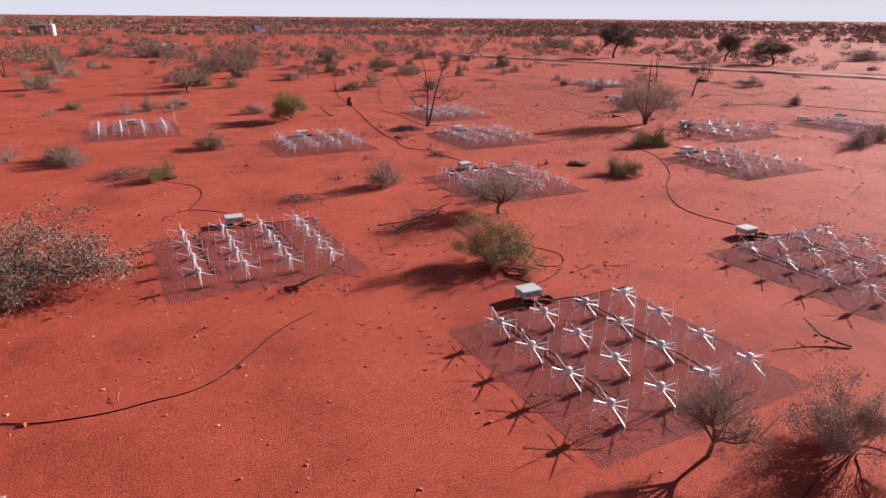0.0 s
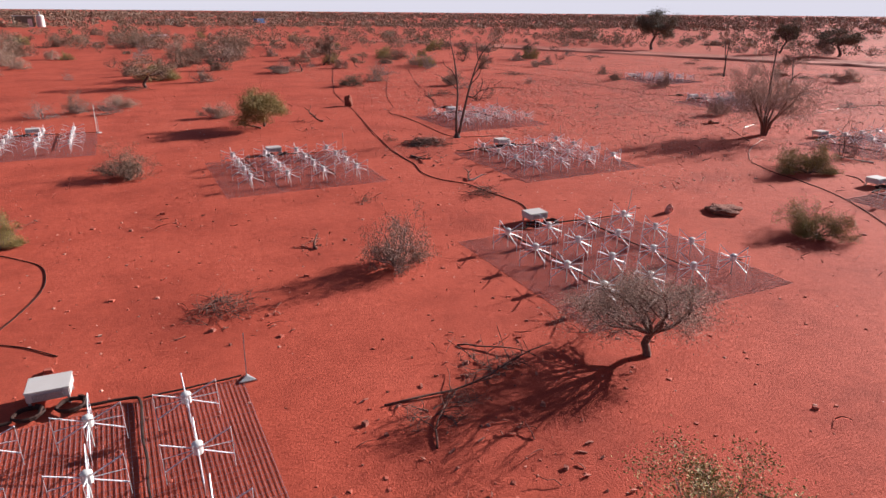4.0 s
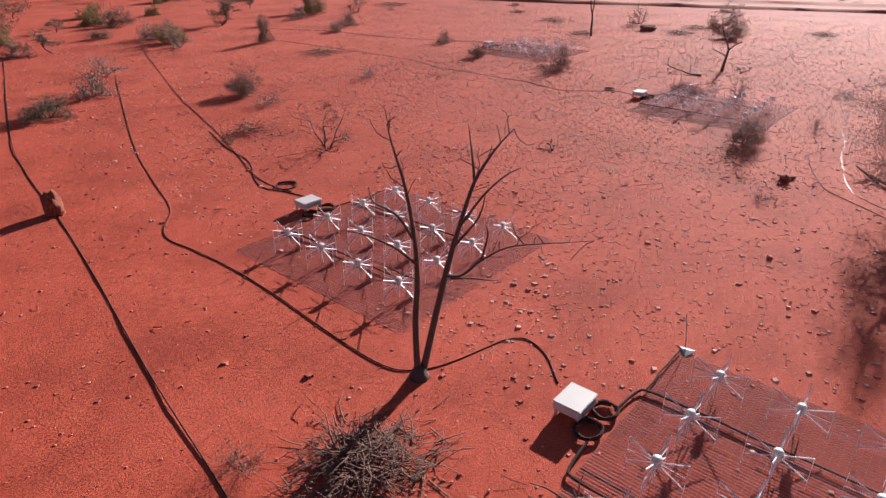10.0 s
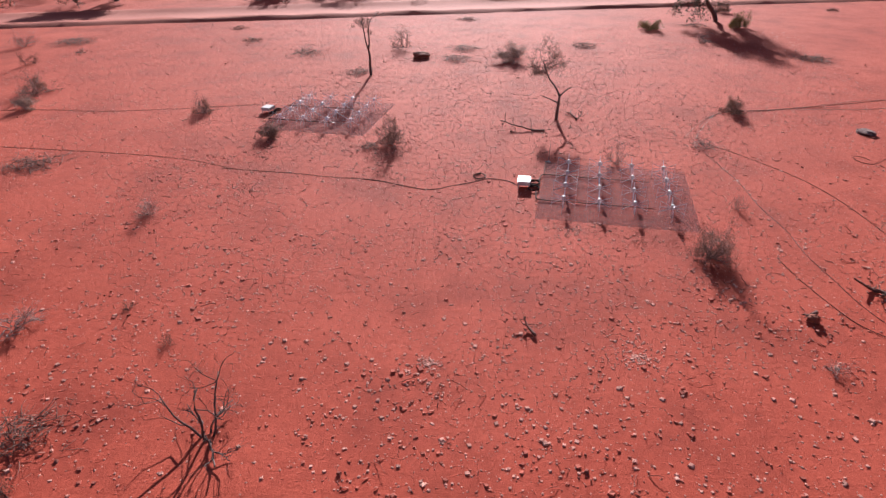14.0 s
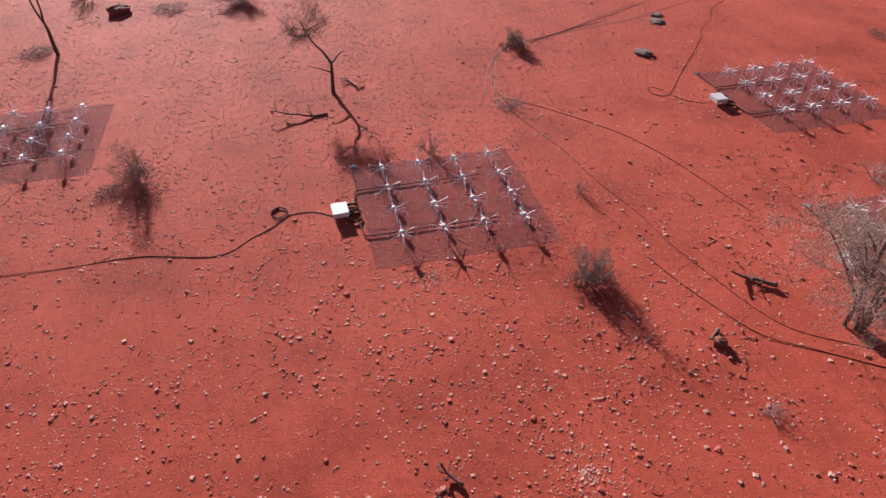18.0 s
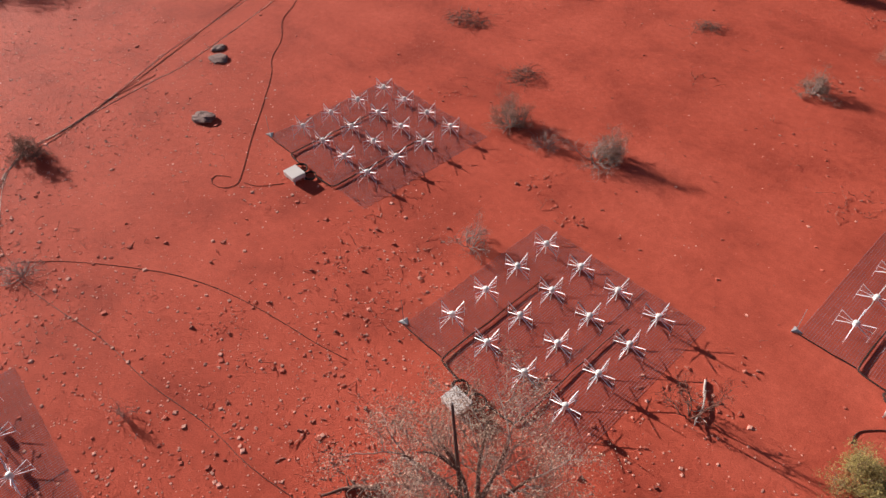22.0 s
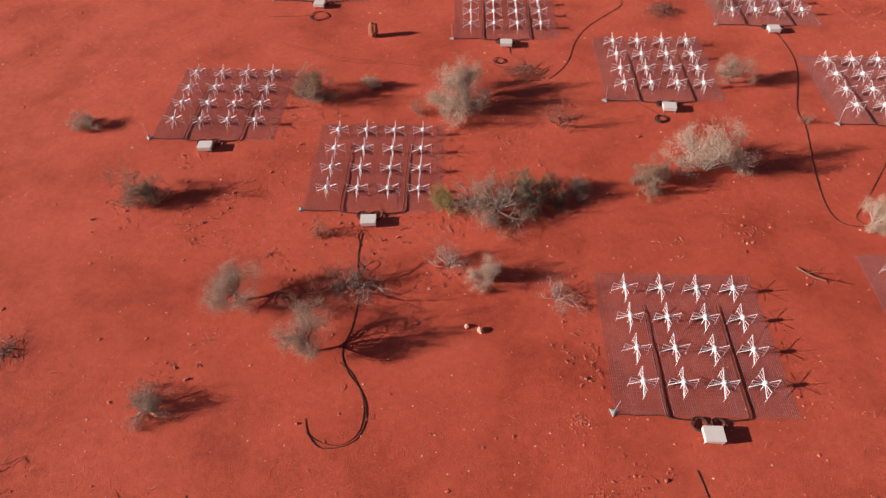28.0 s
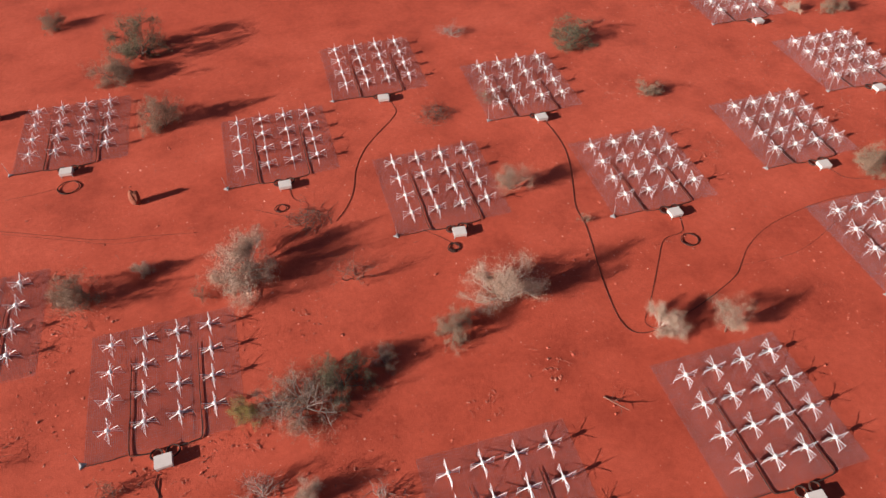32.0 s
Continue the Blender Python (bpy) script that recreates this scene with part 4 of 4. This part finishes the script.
def rocky(x, y):
    """How stony the soil is, from sandy in the west to gravelly in the east."""
    d = 0.2
    d += 0.95 * math.exp(-(((x - 43) / 16) ** 2 + ((y - 45) / 11.5) ** 2))
    d += 0.42 * math.exp(-(((x - 29) / 7) ** 2 + ((y - 38.5) / 5.5) ** 2))
    d += 0.2 * math.exp(-(((x - 18) / 8) ** 2 + ((y - 33) / 8) ** 2))
    return d * (0.35 + 1.3 * max(0.0, 0.5 + noise.noise((x * 0.22, y * 0.22, 20.0))))


def scatter_stones(name, mat, seed, tries, size, limit, span_x, span_y):
    rng = np.random.default_rng(seed)
    V, F = [], []
    for k in range(tries):
        x, y = rng.uniform(*span_x), rng.uniform(*span_y)
        if rng.random() > rocky(x, y):
            continue
        if any(abs(x - a) < 2.5 and abs(y - b) < 2.5 for a, b in TILES) and rng.random() < 0.7:
            continue
        lump(rng, V, F, x, y, min(limit, size * math.exp(rng.normal(0, 0.5))))
    ob = part_data(name, V, F, mat)
    tagged(ob, "scattered small red-brown and pale stones on soil", "stones", kind="stuff")


scatter_stones("gravel", STONE, 3, 60000, 0.0215, 0.085, (-8, 52), (-18, 54))
scatter_stones("pebbles", PALESTONE, 9, 22000, 0.018, 0.06, (-8, 52), (-18, 54))
scatter_stones("gravel", STONE, 8, 14000, 0.02, 0.075, (-12, 66), (-22, 72))
scatter_stones("gravel", STONE, 5, 26000, 0.024, 0.10, (20, 70), (26, 72))
scatter_stones("pebbles", PALESTONE, 4, 115000, 0.0205, 0.075, (18, 70), (24, 72))


def boulder(x, y, wide, high, mat=STONE, label="rough red-brown boulder half sunk in soil", name="boulder"):
    rng = np.random.default_rng(int(abs(x * 31 + y * 17) * 10) % 9999)
    bm = bmesh.new()
    bmesh.ops.create_icosphere(bm, subdivisions=3, radius=0.5)
    off = Vector(rng.uniform(-50, 50, 3))
    for v in bm.verts:
        n = 1 + 0.35 * noise.noise(v.co * 3 + off) + 0.15 * noise.noise(v.co * 9 + off)
        v.co = Vector((v.co.x * n * wide, v.co.y * n * wide * 0.8, (v.co.z * n + 0.32) * high * 1.25))
    ob = part(name, bm, mat)
    ob.matrix_basis = pose(x, y, rise(x, y) - 0.02, 0, 0, rng.uniform(0, 360))
    tagged(ob, label, "stone" if name == "boulder" else "mound")


def mound(x, y, wide, high):
    boulder(x, y, wide, high, EARTH, "dark red termite mound rising from bare soil", "termite_mound")


mound(15.95, 45.6, 0.5, 0.62)
mound(27.76, -8.3, 0.45, 0.75)
mound(34.4, -16.3, 0.5, 0.5)
mound(18.6, 21.9, 0.95, 0.2)
mound(56.3, 48.8, 1.2, 0.4)
for bx, by, bw, bh in ((45.4, 26.75, 0.8, 0.2), (48.6, 24.4, 0.75, 0.13), (49.4, 24.0, 0.6, 0.12)):
    boulder(bx, by, bw, bh, DARKROCK, "low dark grey-brown rock half sunk in soil")
boulder(17.2, 22.5, 0.26, 0.24, PALESTONE, "pale rounded stone on red soil")
boulder(22.9, 8.35, 0.22, 0.15, PALESTONE, "pale rounded stone on red soil")
boulder(23.3, 8.2, 0.16, 0.12, PALESTONE, "pale rounded stone on red soil")
boulder(30.1, 32.75, 0.3, 0.2, EARTH, "dark broken lump of wood and earth")


def heap(x, y, wide, mat, count=120):
    rng = np.random.default_rng(int(abs(x * 7 + y * 3)))
    V, F = [], []
    for k in range(count):
        a, r = rng.uniform(0, 6.28), wide * 0.3 * abs(rng.normal())
        lump(rng, V, F, x + r * math.cos(a), y + r * math.sin(a), rng.uniform(0.015, 0.04))
    tagged(part_data("stone_heap", V, F, mat), "low heap of broken pale stones", "stones", kind="stuff")


heap(26.7, 41.2, 0.9, PALESTONE)
heap(27.9, 36.85, 1.0, PALESTONE)
heap(33.8, 38.4, 1.6, PALESTONE, 140)
heap(33.4, 36.6, 1.2, STONE, 90)
heap(26.0, 3.6, 1.3, STONE, 90)
heap(20.2, 11.2, 1.0, STONE, 90)
heap(31.0, 8.8, 1.2, STONE, 80)
heap(32.2, -4.6, 1.4, STONE, 80)
heap(20.0, 13.3, 1.2, STONE, 60)


# ---- fallen wood ----
def log(x, y, length, r, turn, mat=DEADWOOD):
    rnd = random.Random(int(abs(x * 13 + y * 29) * 10))
    t = empty("fallen_branch", pose(x, y, rise(x, y), 0, 0, turn))
    tagged(t, "fallen crooked dead branch lying on red soil", "branch", "fallen branches")
    V, F = [], []
    pts, rad, e = limb(rnd, Vector((-length / 2, 0, r)), Vector((1, 0, 0.02)), length, r, r * 0.4, 0.16, -0.01, 8)
    tube(V, F, pts, rad, 7)
    part_data("stem", V, F, mat, t, smooth=True)
    for k in range(6):
        V, F = [], []
        p = pts[rnd.randint(2, 7)]
        a, b, e = limb(rnd, p, Vector((rnd.uniform(0, 1), rnd.gauss(0, 1), rnd.uniform(0, 0.7))), length * rnd.uniform(0.15, 0.4), r * 0.4, r * 0.12, 0.3, -0.02, 5)
        tube(V, F, a, b, 5)
        part_data("side_twig", V, F, mat, t, smooth=True)


log(45.7, 38.9, 1.3, 0.04, 15)
log(45.3, 38.5, 1.0, 0.03, -30)
log(12.3, 6.1, 1.05, 0.028, 136)
log(8.3, 17.5, 2.6, 0.02, 4)
log(7.6, 16.9, 1.4, 0.016, 60)
log(9.2, 18.1, 1.3, 0.016, -35)
plant("gnarl", 8.9, 17.6, 0.4, 1.5, 1)
plant("gnarl", 7.5, 17.0, 0.35, 1.4, 2)
log(43.3, 10.1, 2.0, 0.07, 52)
log(31.8, 30.9, 1.2, 0.06, 50)
log(28.3, 24.5, 1.3, 0.03, 105, PALEWOOD)
log(14.2, 27.8, 0.7, 0.028, 20, PALEWOOD)
log(14.0, 28.1, 0.8, 0.035, 80)
log(13.9, 31.2, 1.2, 0.045, -70)
log(43.0, 41.0, 2.0, 0.045, 97)
log(12.4, 41.0, 1.4, 0.05, 160)
log(9.6, 40.5, 1.3, 0.045, 120)
log(28.4, 39.2, 0.6, 0.04, 30)
log(30.35, 32.8, 0.5, 0.05, 120)
pile(13.55, 26.05, 0.45, 0.9, 3)
log(3.9, 13.6, 1.6, 0.035, -8)
log(16.2, 31.6, 1.3, 0.045, 140)
log(7.8, 24.0, 0.6, 0.03, 100)

# a tall white stake at the corner of the western tile
V, F = [], []
tube(V, F, [(3.35, 41.75, -0.05), (3.37, 41.76, 1.15)], 0.014, 6)
tagged(part_data("stake", V, F, WHITE), "white survey stake in red soil", "stake")


def litter():
    rng = np.random.default_rng(9)
    rnd = random.Random(9)
    V, F = [], []
    for k in range(3000):
        x, y = rng.uniform(-10, 60), rng.uniform(-20, 66)
        if noise.noise((x * 0.3, y * 0.3, 40.0)) < -0.05 or any(abs(x - a) < 2.6 and abs(y - b) < 2.6 for a, b in TILES):
            continue
        pts, rad, e = limb(rnd, Vector((x, y, rise(x, y) + 0.015)), Vector((rng.normal(), rng.normal(), 0.05)), rng.choice((0.05, 0.08, 0.12, 0.2, 0.32)), rng.uniform(0.004, 0.012), 0.003, 0.22, -0.05, 3)
        tube(V, F, pts, rad, 4)
    tagged(part_data("twig_litter", V, F, BARKLITTER), "scattered dry twigs and sticks on soil", "twigs", kind="stuff")


litter()


def rubble(x, y):
    rng = np.random.default_rng(int(abs(x * 71 + y * 37) * 10))
    rnd = random.Random(int(abs(x * 71 + y * 37) * 10))
    V, F = [], []
    for k in range(24):
        px, py = x + rng.normal(0, 0.42), y + rng.normal(0, 0.42)
        if k % 5 < 2:
            lump(rng, V, F, px, py, rng.uniform(0.010, 0.03) * (2.2 if k % 15 == 0 else 1.0), 0.8)
        elif k % 5 < 4:
            w, a, b = rng.uniform(0, 3.14), rng.uniform(0.02, 0.07), rng.uniform(0.008, 0.018)
            z, tip = rise(px, py) + 0.004, rng.uniform(0.005, 0.025)
            cw, sw, n = math.cos(w), math.sin(w), len(V)
            for u, v, h in ((-a, -b, 0), (0, -b * 1.3, tip), (a, -b * 0.6, 0.01), (a, b * 0.7, 0.02), (0, b, tip * 1.3), (-a, b * 0.8, 0.005)):
                V.append((px + u * cw - v * sw, py + u * sw + v * cw, z + h))
                V.append((px + u * cw - v * sw, py + u * sw + v * cw, z + h + 0.008))
            for q in range(6):
                r = (q + 1) % 6
                F.append((n + 2 * q, n + 2 * r, n + 2 * r + 1, n + 2 * q + 1))
            F += [(n + 1, n + 3, n + 9, n + 11), (n + 3, n + 5, n + 7, n + 9), (n + 10, n + 8, n + 2, n), (n + 8, n + 6, n + 4, n + 2)]
        else:
            pts, rad, e = limb(rnd, Vector((px, py, rise(px, py) + 0.012)), Vector((rng.normal(), rng.normal(), 0.12)), rng.uniform(0.1, 0.4), rng.uniform(0.004, 0.012), 0.003, 0.22, -0.03, 4)
            tube(V, F, pts, rad, 5)
    tagged(part_data("bark_litter", V, F, BARKLITTER), "scattered bark, clods and broken sticks", "litter", kind="stuff")


# patches of bark, clods and broken sticks
rubble(33.5, 30.9)
rubble(32.4, 31.1)
rubble(30.5, 32.4)
rubble(29.6, 34.1)
rubble(28.9, 32.8)
rubble(33.7, 29.4)
rubble(34.8, 28.1)
rubble(35.3, 26.8)
rubble(31.9, 30.4)
rubble(35.5, 25.4)
rubble(32.8, 4.3)
rubble(35.1, 3.6)
rubble(36.5, 2.8)
rubble(31.4, 1.5)
rubble(20.0, 10.0)
rubble(20.1, 9.1)
rubble(31.7, 9.7)
rubble(35.2, 13.0)
rubble(46.8, 5.7)
rubble(18.9, 12.8)
rubble(28.7, 15.5)
rubble(19.1, -1.8)
rubble(30.6, -2.0)
rubble(21.5, -0.3)
rubble(16.7, 4.9)
rubble(4.7, -9.8)
rubble(13.9, 4.3)
rubble(14.1, -10.6)
rubble(24.0, 3.8)
rubble(21.5, 4.0)
rubble(30.7, -1.0)
rubble(15.3, 33.0)
rubble(13.7, 31.9)
rubble(14.3, 30.3)
rubble(13.5, 32.8)
rubble(12.3, 41.0)
rubble(11.7, 38.7)
rubble(37.0, 27.2)
rubble(37.6, 26.1)
rubble(36.6, 28.3)
rubble(37.2, 30.6)
rubble(40.7, 19.9)
rubble(28.7, 16.4)
rubble(35.3, 21.3)
rubble(33.8, 22.1)
rubble(28.3, 23.4)
rubble(28.6, 24.7)
rubble(20.7, 46.5)
rubble(23.3, 47.1)
rubble(34.4, 49.8)
rubble(23.6, 36.6)
rubble(24.0, 37.5)
rubble(23.2, 41.5)
rubble(25.8, 41.0)
rubble(7.0, 16.9)
rubble(8.5, 18.0)
rubble(8.3, 15.1)
rubble(6.1, 14.7)
rubble(9.3, 17.6)
rubble(5.9, 20.8)

rubble(14.6, 31.8)
rubble(3.5, 14.5)
rubble(4.0, 13.3)
rubble(2.9, 13.6)
rubble(4.8, 13.9)
rubble(1.9, 15.8)
rubble(8.4, 16.2)
rubble(0.9, 18.8)
rubble(0.8, 21.5)
rubble(10.5, 11.4)
rubble(11.5, 11.5)
rubble(10.3, 27.0)
rubble(7.9, 24.0)
rubble(5.1, 27.0)
rubble(15.1, 34.5)
rubble(13.9, 26.9)
rubble(19.9, 8.2)
rubble(32.1, 2.8)
rubble(24.0, 6.4)
rubble(21.0, 6.2)
rubble(43.2, 5.3)
rubble(41.8, 5.9)
rubble(31.5, 34.8)
rubble(43.2, 41.8)
# reddish clods
rubble(32.0, 4.8)
rubble(31.0, 5.5)
rubble(29.8, 5.6)
rubble(33.9, 0.9)
rubble(29.7, -2.8)
rubble(30.7, -3.3)
rubble(29.0, -2.3)
rubble(-3.4, -16.2)
rubble(-2.5, -17.0)
rubble(-4.4, -10.6)
rubble(-6.3, -5.8)
rubble(-5.1, -5.2)
rubble(2.9, -6.4)
rubble(1.8, -4.8)
rubble(2.5, -4.1)
rubble(26.0, 4.6)
rubble(25.4, 3.6)
rubble(27.3, 4.2)
rubble(28.4, 4.4)


def clods(seed, tries, span_x, span_y):
    """Dark crumbs of bark and earth, gathered in patches."""
    rng = np.random.default_rng(seed)
    V, F = [], []
    for k in range(tries):
        x, y = rng.uniform(*span_x), rng.uniform(*span_y)
        if noise.noise((x * 0.25, y * 0.25, 90.0)) + 0.5 * rng.normal() < 0.75:
            continue
        if any(abs(x - a) < 2.6 and abs(y - b) < 2.6 for a, b in TILES):
            continue
        lump(rng, V, F, x, y, min(0.09, 0.024 * math.exp(rng.normal(0, 0.5))), 0.6)
    tagged(part_data("clod_litter", V, F, STONE), "dark crumbs of bark and earth on soil", "litter", kind="stuff")


clods(61, 26000, (-6, 60), (-16, 62))

# ---- road ----
def road():
    m = surface("pale_graded_dirt", (0.40, 0.085, 0.05), (0.47, 0.115, 0.07), 0.4, 0.95, fine=12, relief=0.5, depth=0.03)
    rnd = random.Random(3)
    V, F = [], []
    prof = [(-4.2, -0.02), (-3.6, 0.22), (-3.0, 0.26), (-2.5, 0.03), (0, 0.05), (2.5, 0.03), (3.0, 0.2), (3.7, 0.16), (4.3, -0.02)]
    n = 160
    for i in range(n + 1):
        y = -260 + 385 * i / n
        x = 97.8 - 0.4 * y + 1.2 * math.sin(y * 0.03)
        for o, z in prof:
            V.append((x + o * 0.93 + rnd.uniform(-0.15, 0.15), y + o * 0.37, z * rnd.uniform(0.6, 1.3)))
    k = len(prof)
    for i in range(n):
        for j in range(k - 1):
            F.append((i * k + j, i * k + j + 1, (i + 1) * k + j + 1, (i + 1) * k + j))
    ob = part_data("road", V, F, m, smooth=True)
    tagged(ob, "graded dirt track with low soil berms", "road", kind="structure")


road()


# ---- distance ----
def horizon_glow_ring():
    """An added emissive ring imitating bright haze low over the horizon, all round, fading upwards."""
    m = bpy.data.materials.new("painted_haze_glow")
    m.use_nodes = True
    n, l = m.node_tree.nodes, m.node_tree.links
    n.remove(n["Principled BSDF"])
    # the sky's brightness near the horizon is put in as emission colour
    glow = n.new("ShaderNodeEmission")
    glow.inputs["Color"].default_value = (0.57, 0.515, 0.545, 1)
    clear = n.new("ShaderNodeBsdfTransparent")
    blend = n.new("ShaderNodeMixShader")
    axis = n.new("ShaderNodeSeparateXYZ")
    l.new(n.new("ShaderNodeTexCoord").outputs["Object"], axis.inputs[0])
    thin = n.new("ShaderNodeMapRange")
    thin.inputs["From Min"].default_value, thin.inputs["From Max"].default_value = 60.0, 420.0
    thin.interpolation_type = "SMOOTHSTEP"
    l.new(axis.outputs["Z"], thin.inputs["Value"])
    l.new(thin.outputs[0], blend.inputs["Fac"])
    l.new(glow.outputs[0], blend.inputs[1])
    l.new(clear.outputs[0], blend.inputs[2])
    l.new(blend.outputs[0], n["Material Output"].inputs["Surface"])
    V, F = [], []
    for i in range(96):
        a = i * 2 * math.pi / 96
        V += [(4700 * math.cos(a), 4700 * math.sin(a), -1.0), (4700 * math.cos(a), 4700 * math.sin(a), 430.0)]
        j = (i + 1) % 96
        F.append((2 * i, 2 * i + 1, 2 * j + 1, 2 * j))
    tagged(part_data("backdrop", V, F, m), "added glowing ring imitating pale lavender haze over the horizon", "sky", kind="structure")


horizon_glow_ring()


def shed(x, y):
    t = empty("storage_shed", pose(x, y, 0, 0, 0, 12))
    tagged(t, "dull green steel shed beside a white tank", "shed")
    part("wall", bevel_box((-3.2, -1.4, 0), (1.8, 1.4, 2.9), 0.05), SHEDGREEN, t)
    part("roof", bevel_box((-3.35, -1.55, 2.9), (1.95, 1.55, 3.05), 0.03), GREYMETAL, t)
    part("door", bevel_box((0.2, -1.46, 0.05), (1.3, -1.402, 2.2), 0.02), WHITE, t, "pale door")
    k = empty("water_tank", pose(x + 3.6, y - 0.5, 0))
    tagged(k, "white upright tank on the soil", "tank")
    V, F = [], []
    tube(V, F, [(0, 0, 0), (0, 0, 3.0), (0, 0, 3.3)], [1.0, 1.0, 0.5], 14)
    part_data("vessel", V, F, WHITE, k)
    V, F = [], []
    tube(V, F, [(0, 0, 3.3), (0, 0, 4.2)], 0.12, 8)
    part_data("vent_pipe", V, F, GREYMETAL, k)


def container(x, y, turn, mat, label):
    t = empty("shipping_container", pose(x, y, 0, 0, 0, turn) @ Matrix.Scale(0.7, 4))
    tagged(t, label, "container")
    part("body", bevel_box((-3, -1.2, 0.1), (3, 1.2, 2.6), 0.04), mat, t)
    for i in range(12):
        V, F = [], []
        block(V, F, (-2.8 + i * 0.48, -1.24, 0.2), (-2.6 + i * 0.48, -1.202, 2.5))
        part_data("rib", V, F, mat, t)


shed(-15.9, 235.9)
container(60.6, 291.9, 25, BLUEPAINT, "blue steel container far off in scrub")
container(24.0, 262.0, 70, WHITE, "white steel container far off in scrub")


def far_scrub(name, seed, count, near, reach, clump, size, mat, leaf=0.085):
    """Bushes too many and too far to count, as leafy clumps."""
    rng = np.random.default_rng(seed)
    quads = []
    made = 0
    while made < count:
        d = near * (reach / near) ** rng.random()
        a = rng.uniform(-0.5, 1.9) if rng.random() < 0.7 else rng.uniform(0, 6.28)
        x, y = 12 + d * math.sin(a), 20 + d * math.cos(a)
        if abs(x - (97.8 - 0.4 * y)) < 6 or noise.noise((x * 0.012, y * 0.012, 60.0)) < -0.28:
            continue
        made += 1
        s = size * rng.uniform(0.5, 1.4)
        h = s * (rng.uniform(0.6, 1.0) if near < 150 else rng.uniform(0.35, 0.8))
        u = rng.normal(0, 1, (clump, 3))
        u /= np.linalg.norm(u, axis=1)[:, None]
        c = u * rng.uniform(0.3, 1.0, (clump, 1)) ** 0.5 * (s * 0.55, s * 0.55, h * 0.45) + (x, y, h * 0.6)
        e = rng.normal(0, 1, (clump, 3))
        f = rng.normal(0, 1, (clump, 3))
        k = s * leaf * (60 / clump) ** 0.5
        e *= k / np.linalg.norm(e, axis=1)[:, None]
        f *= k * 0.7 / np.linalg.norm(f, axis=1)[:, None]
        q = np.stack([c - e, c + f, c + e, c - f], axis=1)
        q[:, :, 2] = np.maximum(q[:, :, 2], 0.02)
        quads.append(q.reshape(-1, 3))
    V = np.concatenate(quads)
    ob = part_data(name, V.tolist(), np.arange(len(V)).reshape(-1, 4).tolist(), mat)
    tagged(ob, "distant low scrub of dull green desert bushes", "scrub", kind="stuff")


far_scrub("scrub", 31, 900, 80, 340, 220, 1.8, DULLLEAF, 0.09)
far_scrub("scrub", 32, 300, 85, 360, 240, 2.0, DARKLEAF, 0.09)
far_scrub("scrub", 35, 600, 75, 420, 150, 1.2, BROWNTWIG, 0.08)
far_scrub("far_scrub", 33, 8000, 200, 1400, 60, 2.7, DULLLEAF, 0.095)
far_scrub("far_scrub", 36, 3000, 220, 1300, 60, 2.2, BROWNTWIG, 0.08)
far_scrub("far_scrub", 34, 13000, 420, 3600, 24, 3.1, DULLLEAF, 0.12)

# bushes on the middle ground
mid_rnd = random.Random(21)
for n in range(330):
    d, a = 46 * 3.6 ** mid_rnd.random(), mid_rnd.uniform(-0.5, 1.75)
    bx, by = 10 + d * math.sin(a), 18 + d * math.cos(a)
    east = bx > 58
    if abs(bx - (97.8 - 0.4 * by)) < 7 or (bx < 62 and by < 66) or (east and n % 3):
        continue
    kind = mid_rnd.choice(("dull", "twig", "twig", "greytw", "greytw", "grey", "umbtwig", "green", "gnarl"))
    s = mid_rnd.uniform(0.7, 1.9) if east else mid_rnd.uniform(0.9, 2.6)
    plant(kind, bx, by, s * mid_rnd.uniform(0.55, 0.9), s, mid_rnd.randrange(3), lite=True)
for n in range(40):
    d, a = 40 * 3.0 ** mid_rnd.random(), mid_rnd.uniform(-0.45, 1.75)
    bx, by = 10 + d * math.sin(a), 18 + d * math.cos(a)
    if bx < 55 and by < 56:
        continue
    pile(bx, by, 0.5, mid_rnd.uniform(1.0, 2.2), mid_rnd.randrange(5))
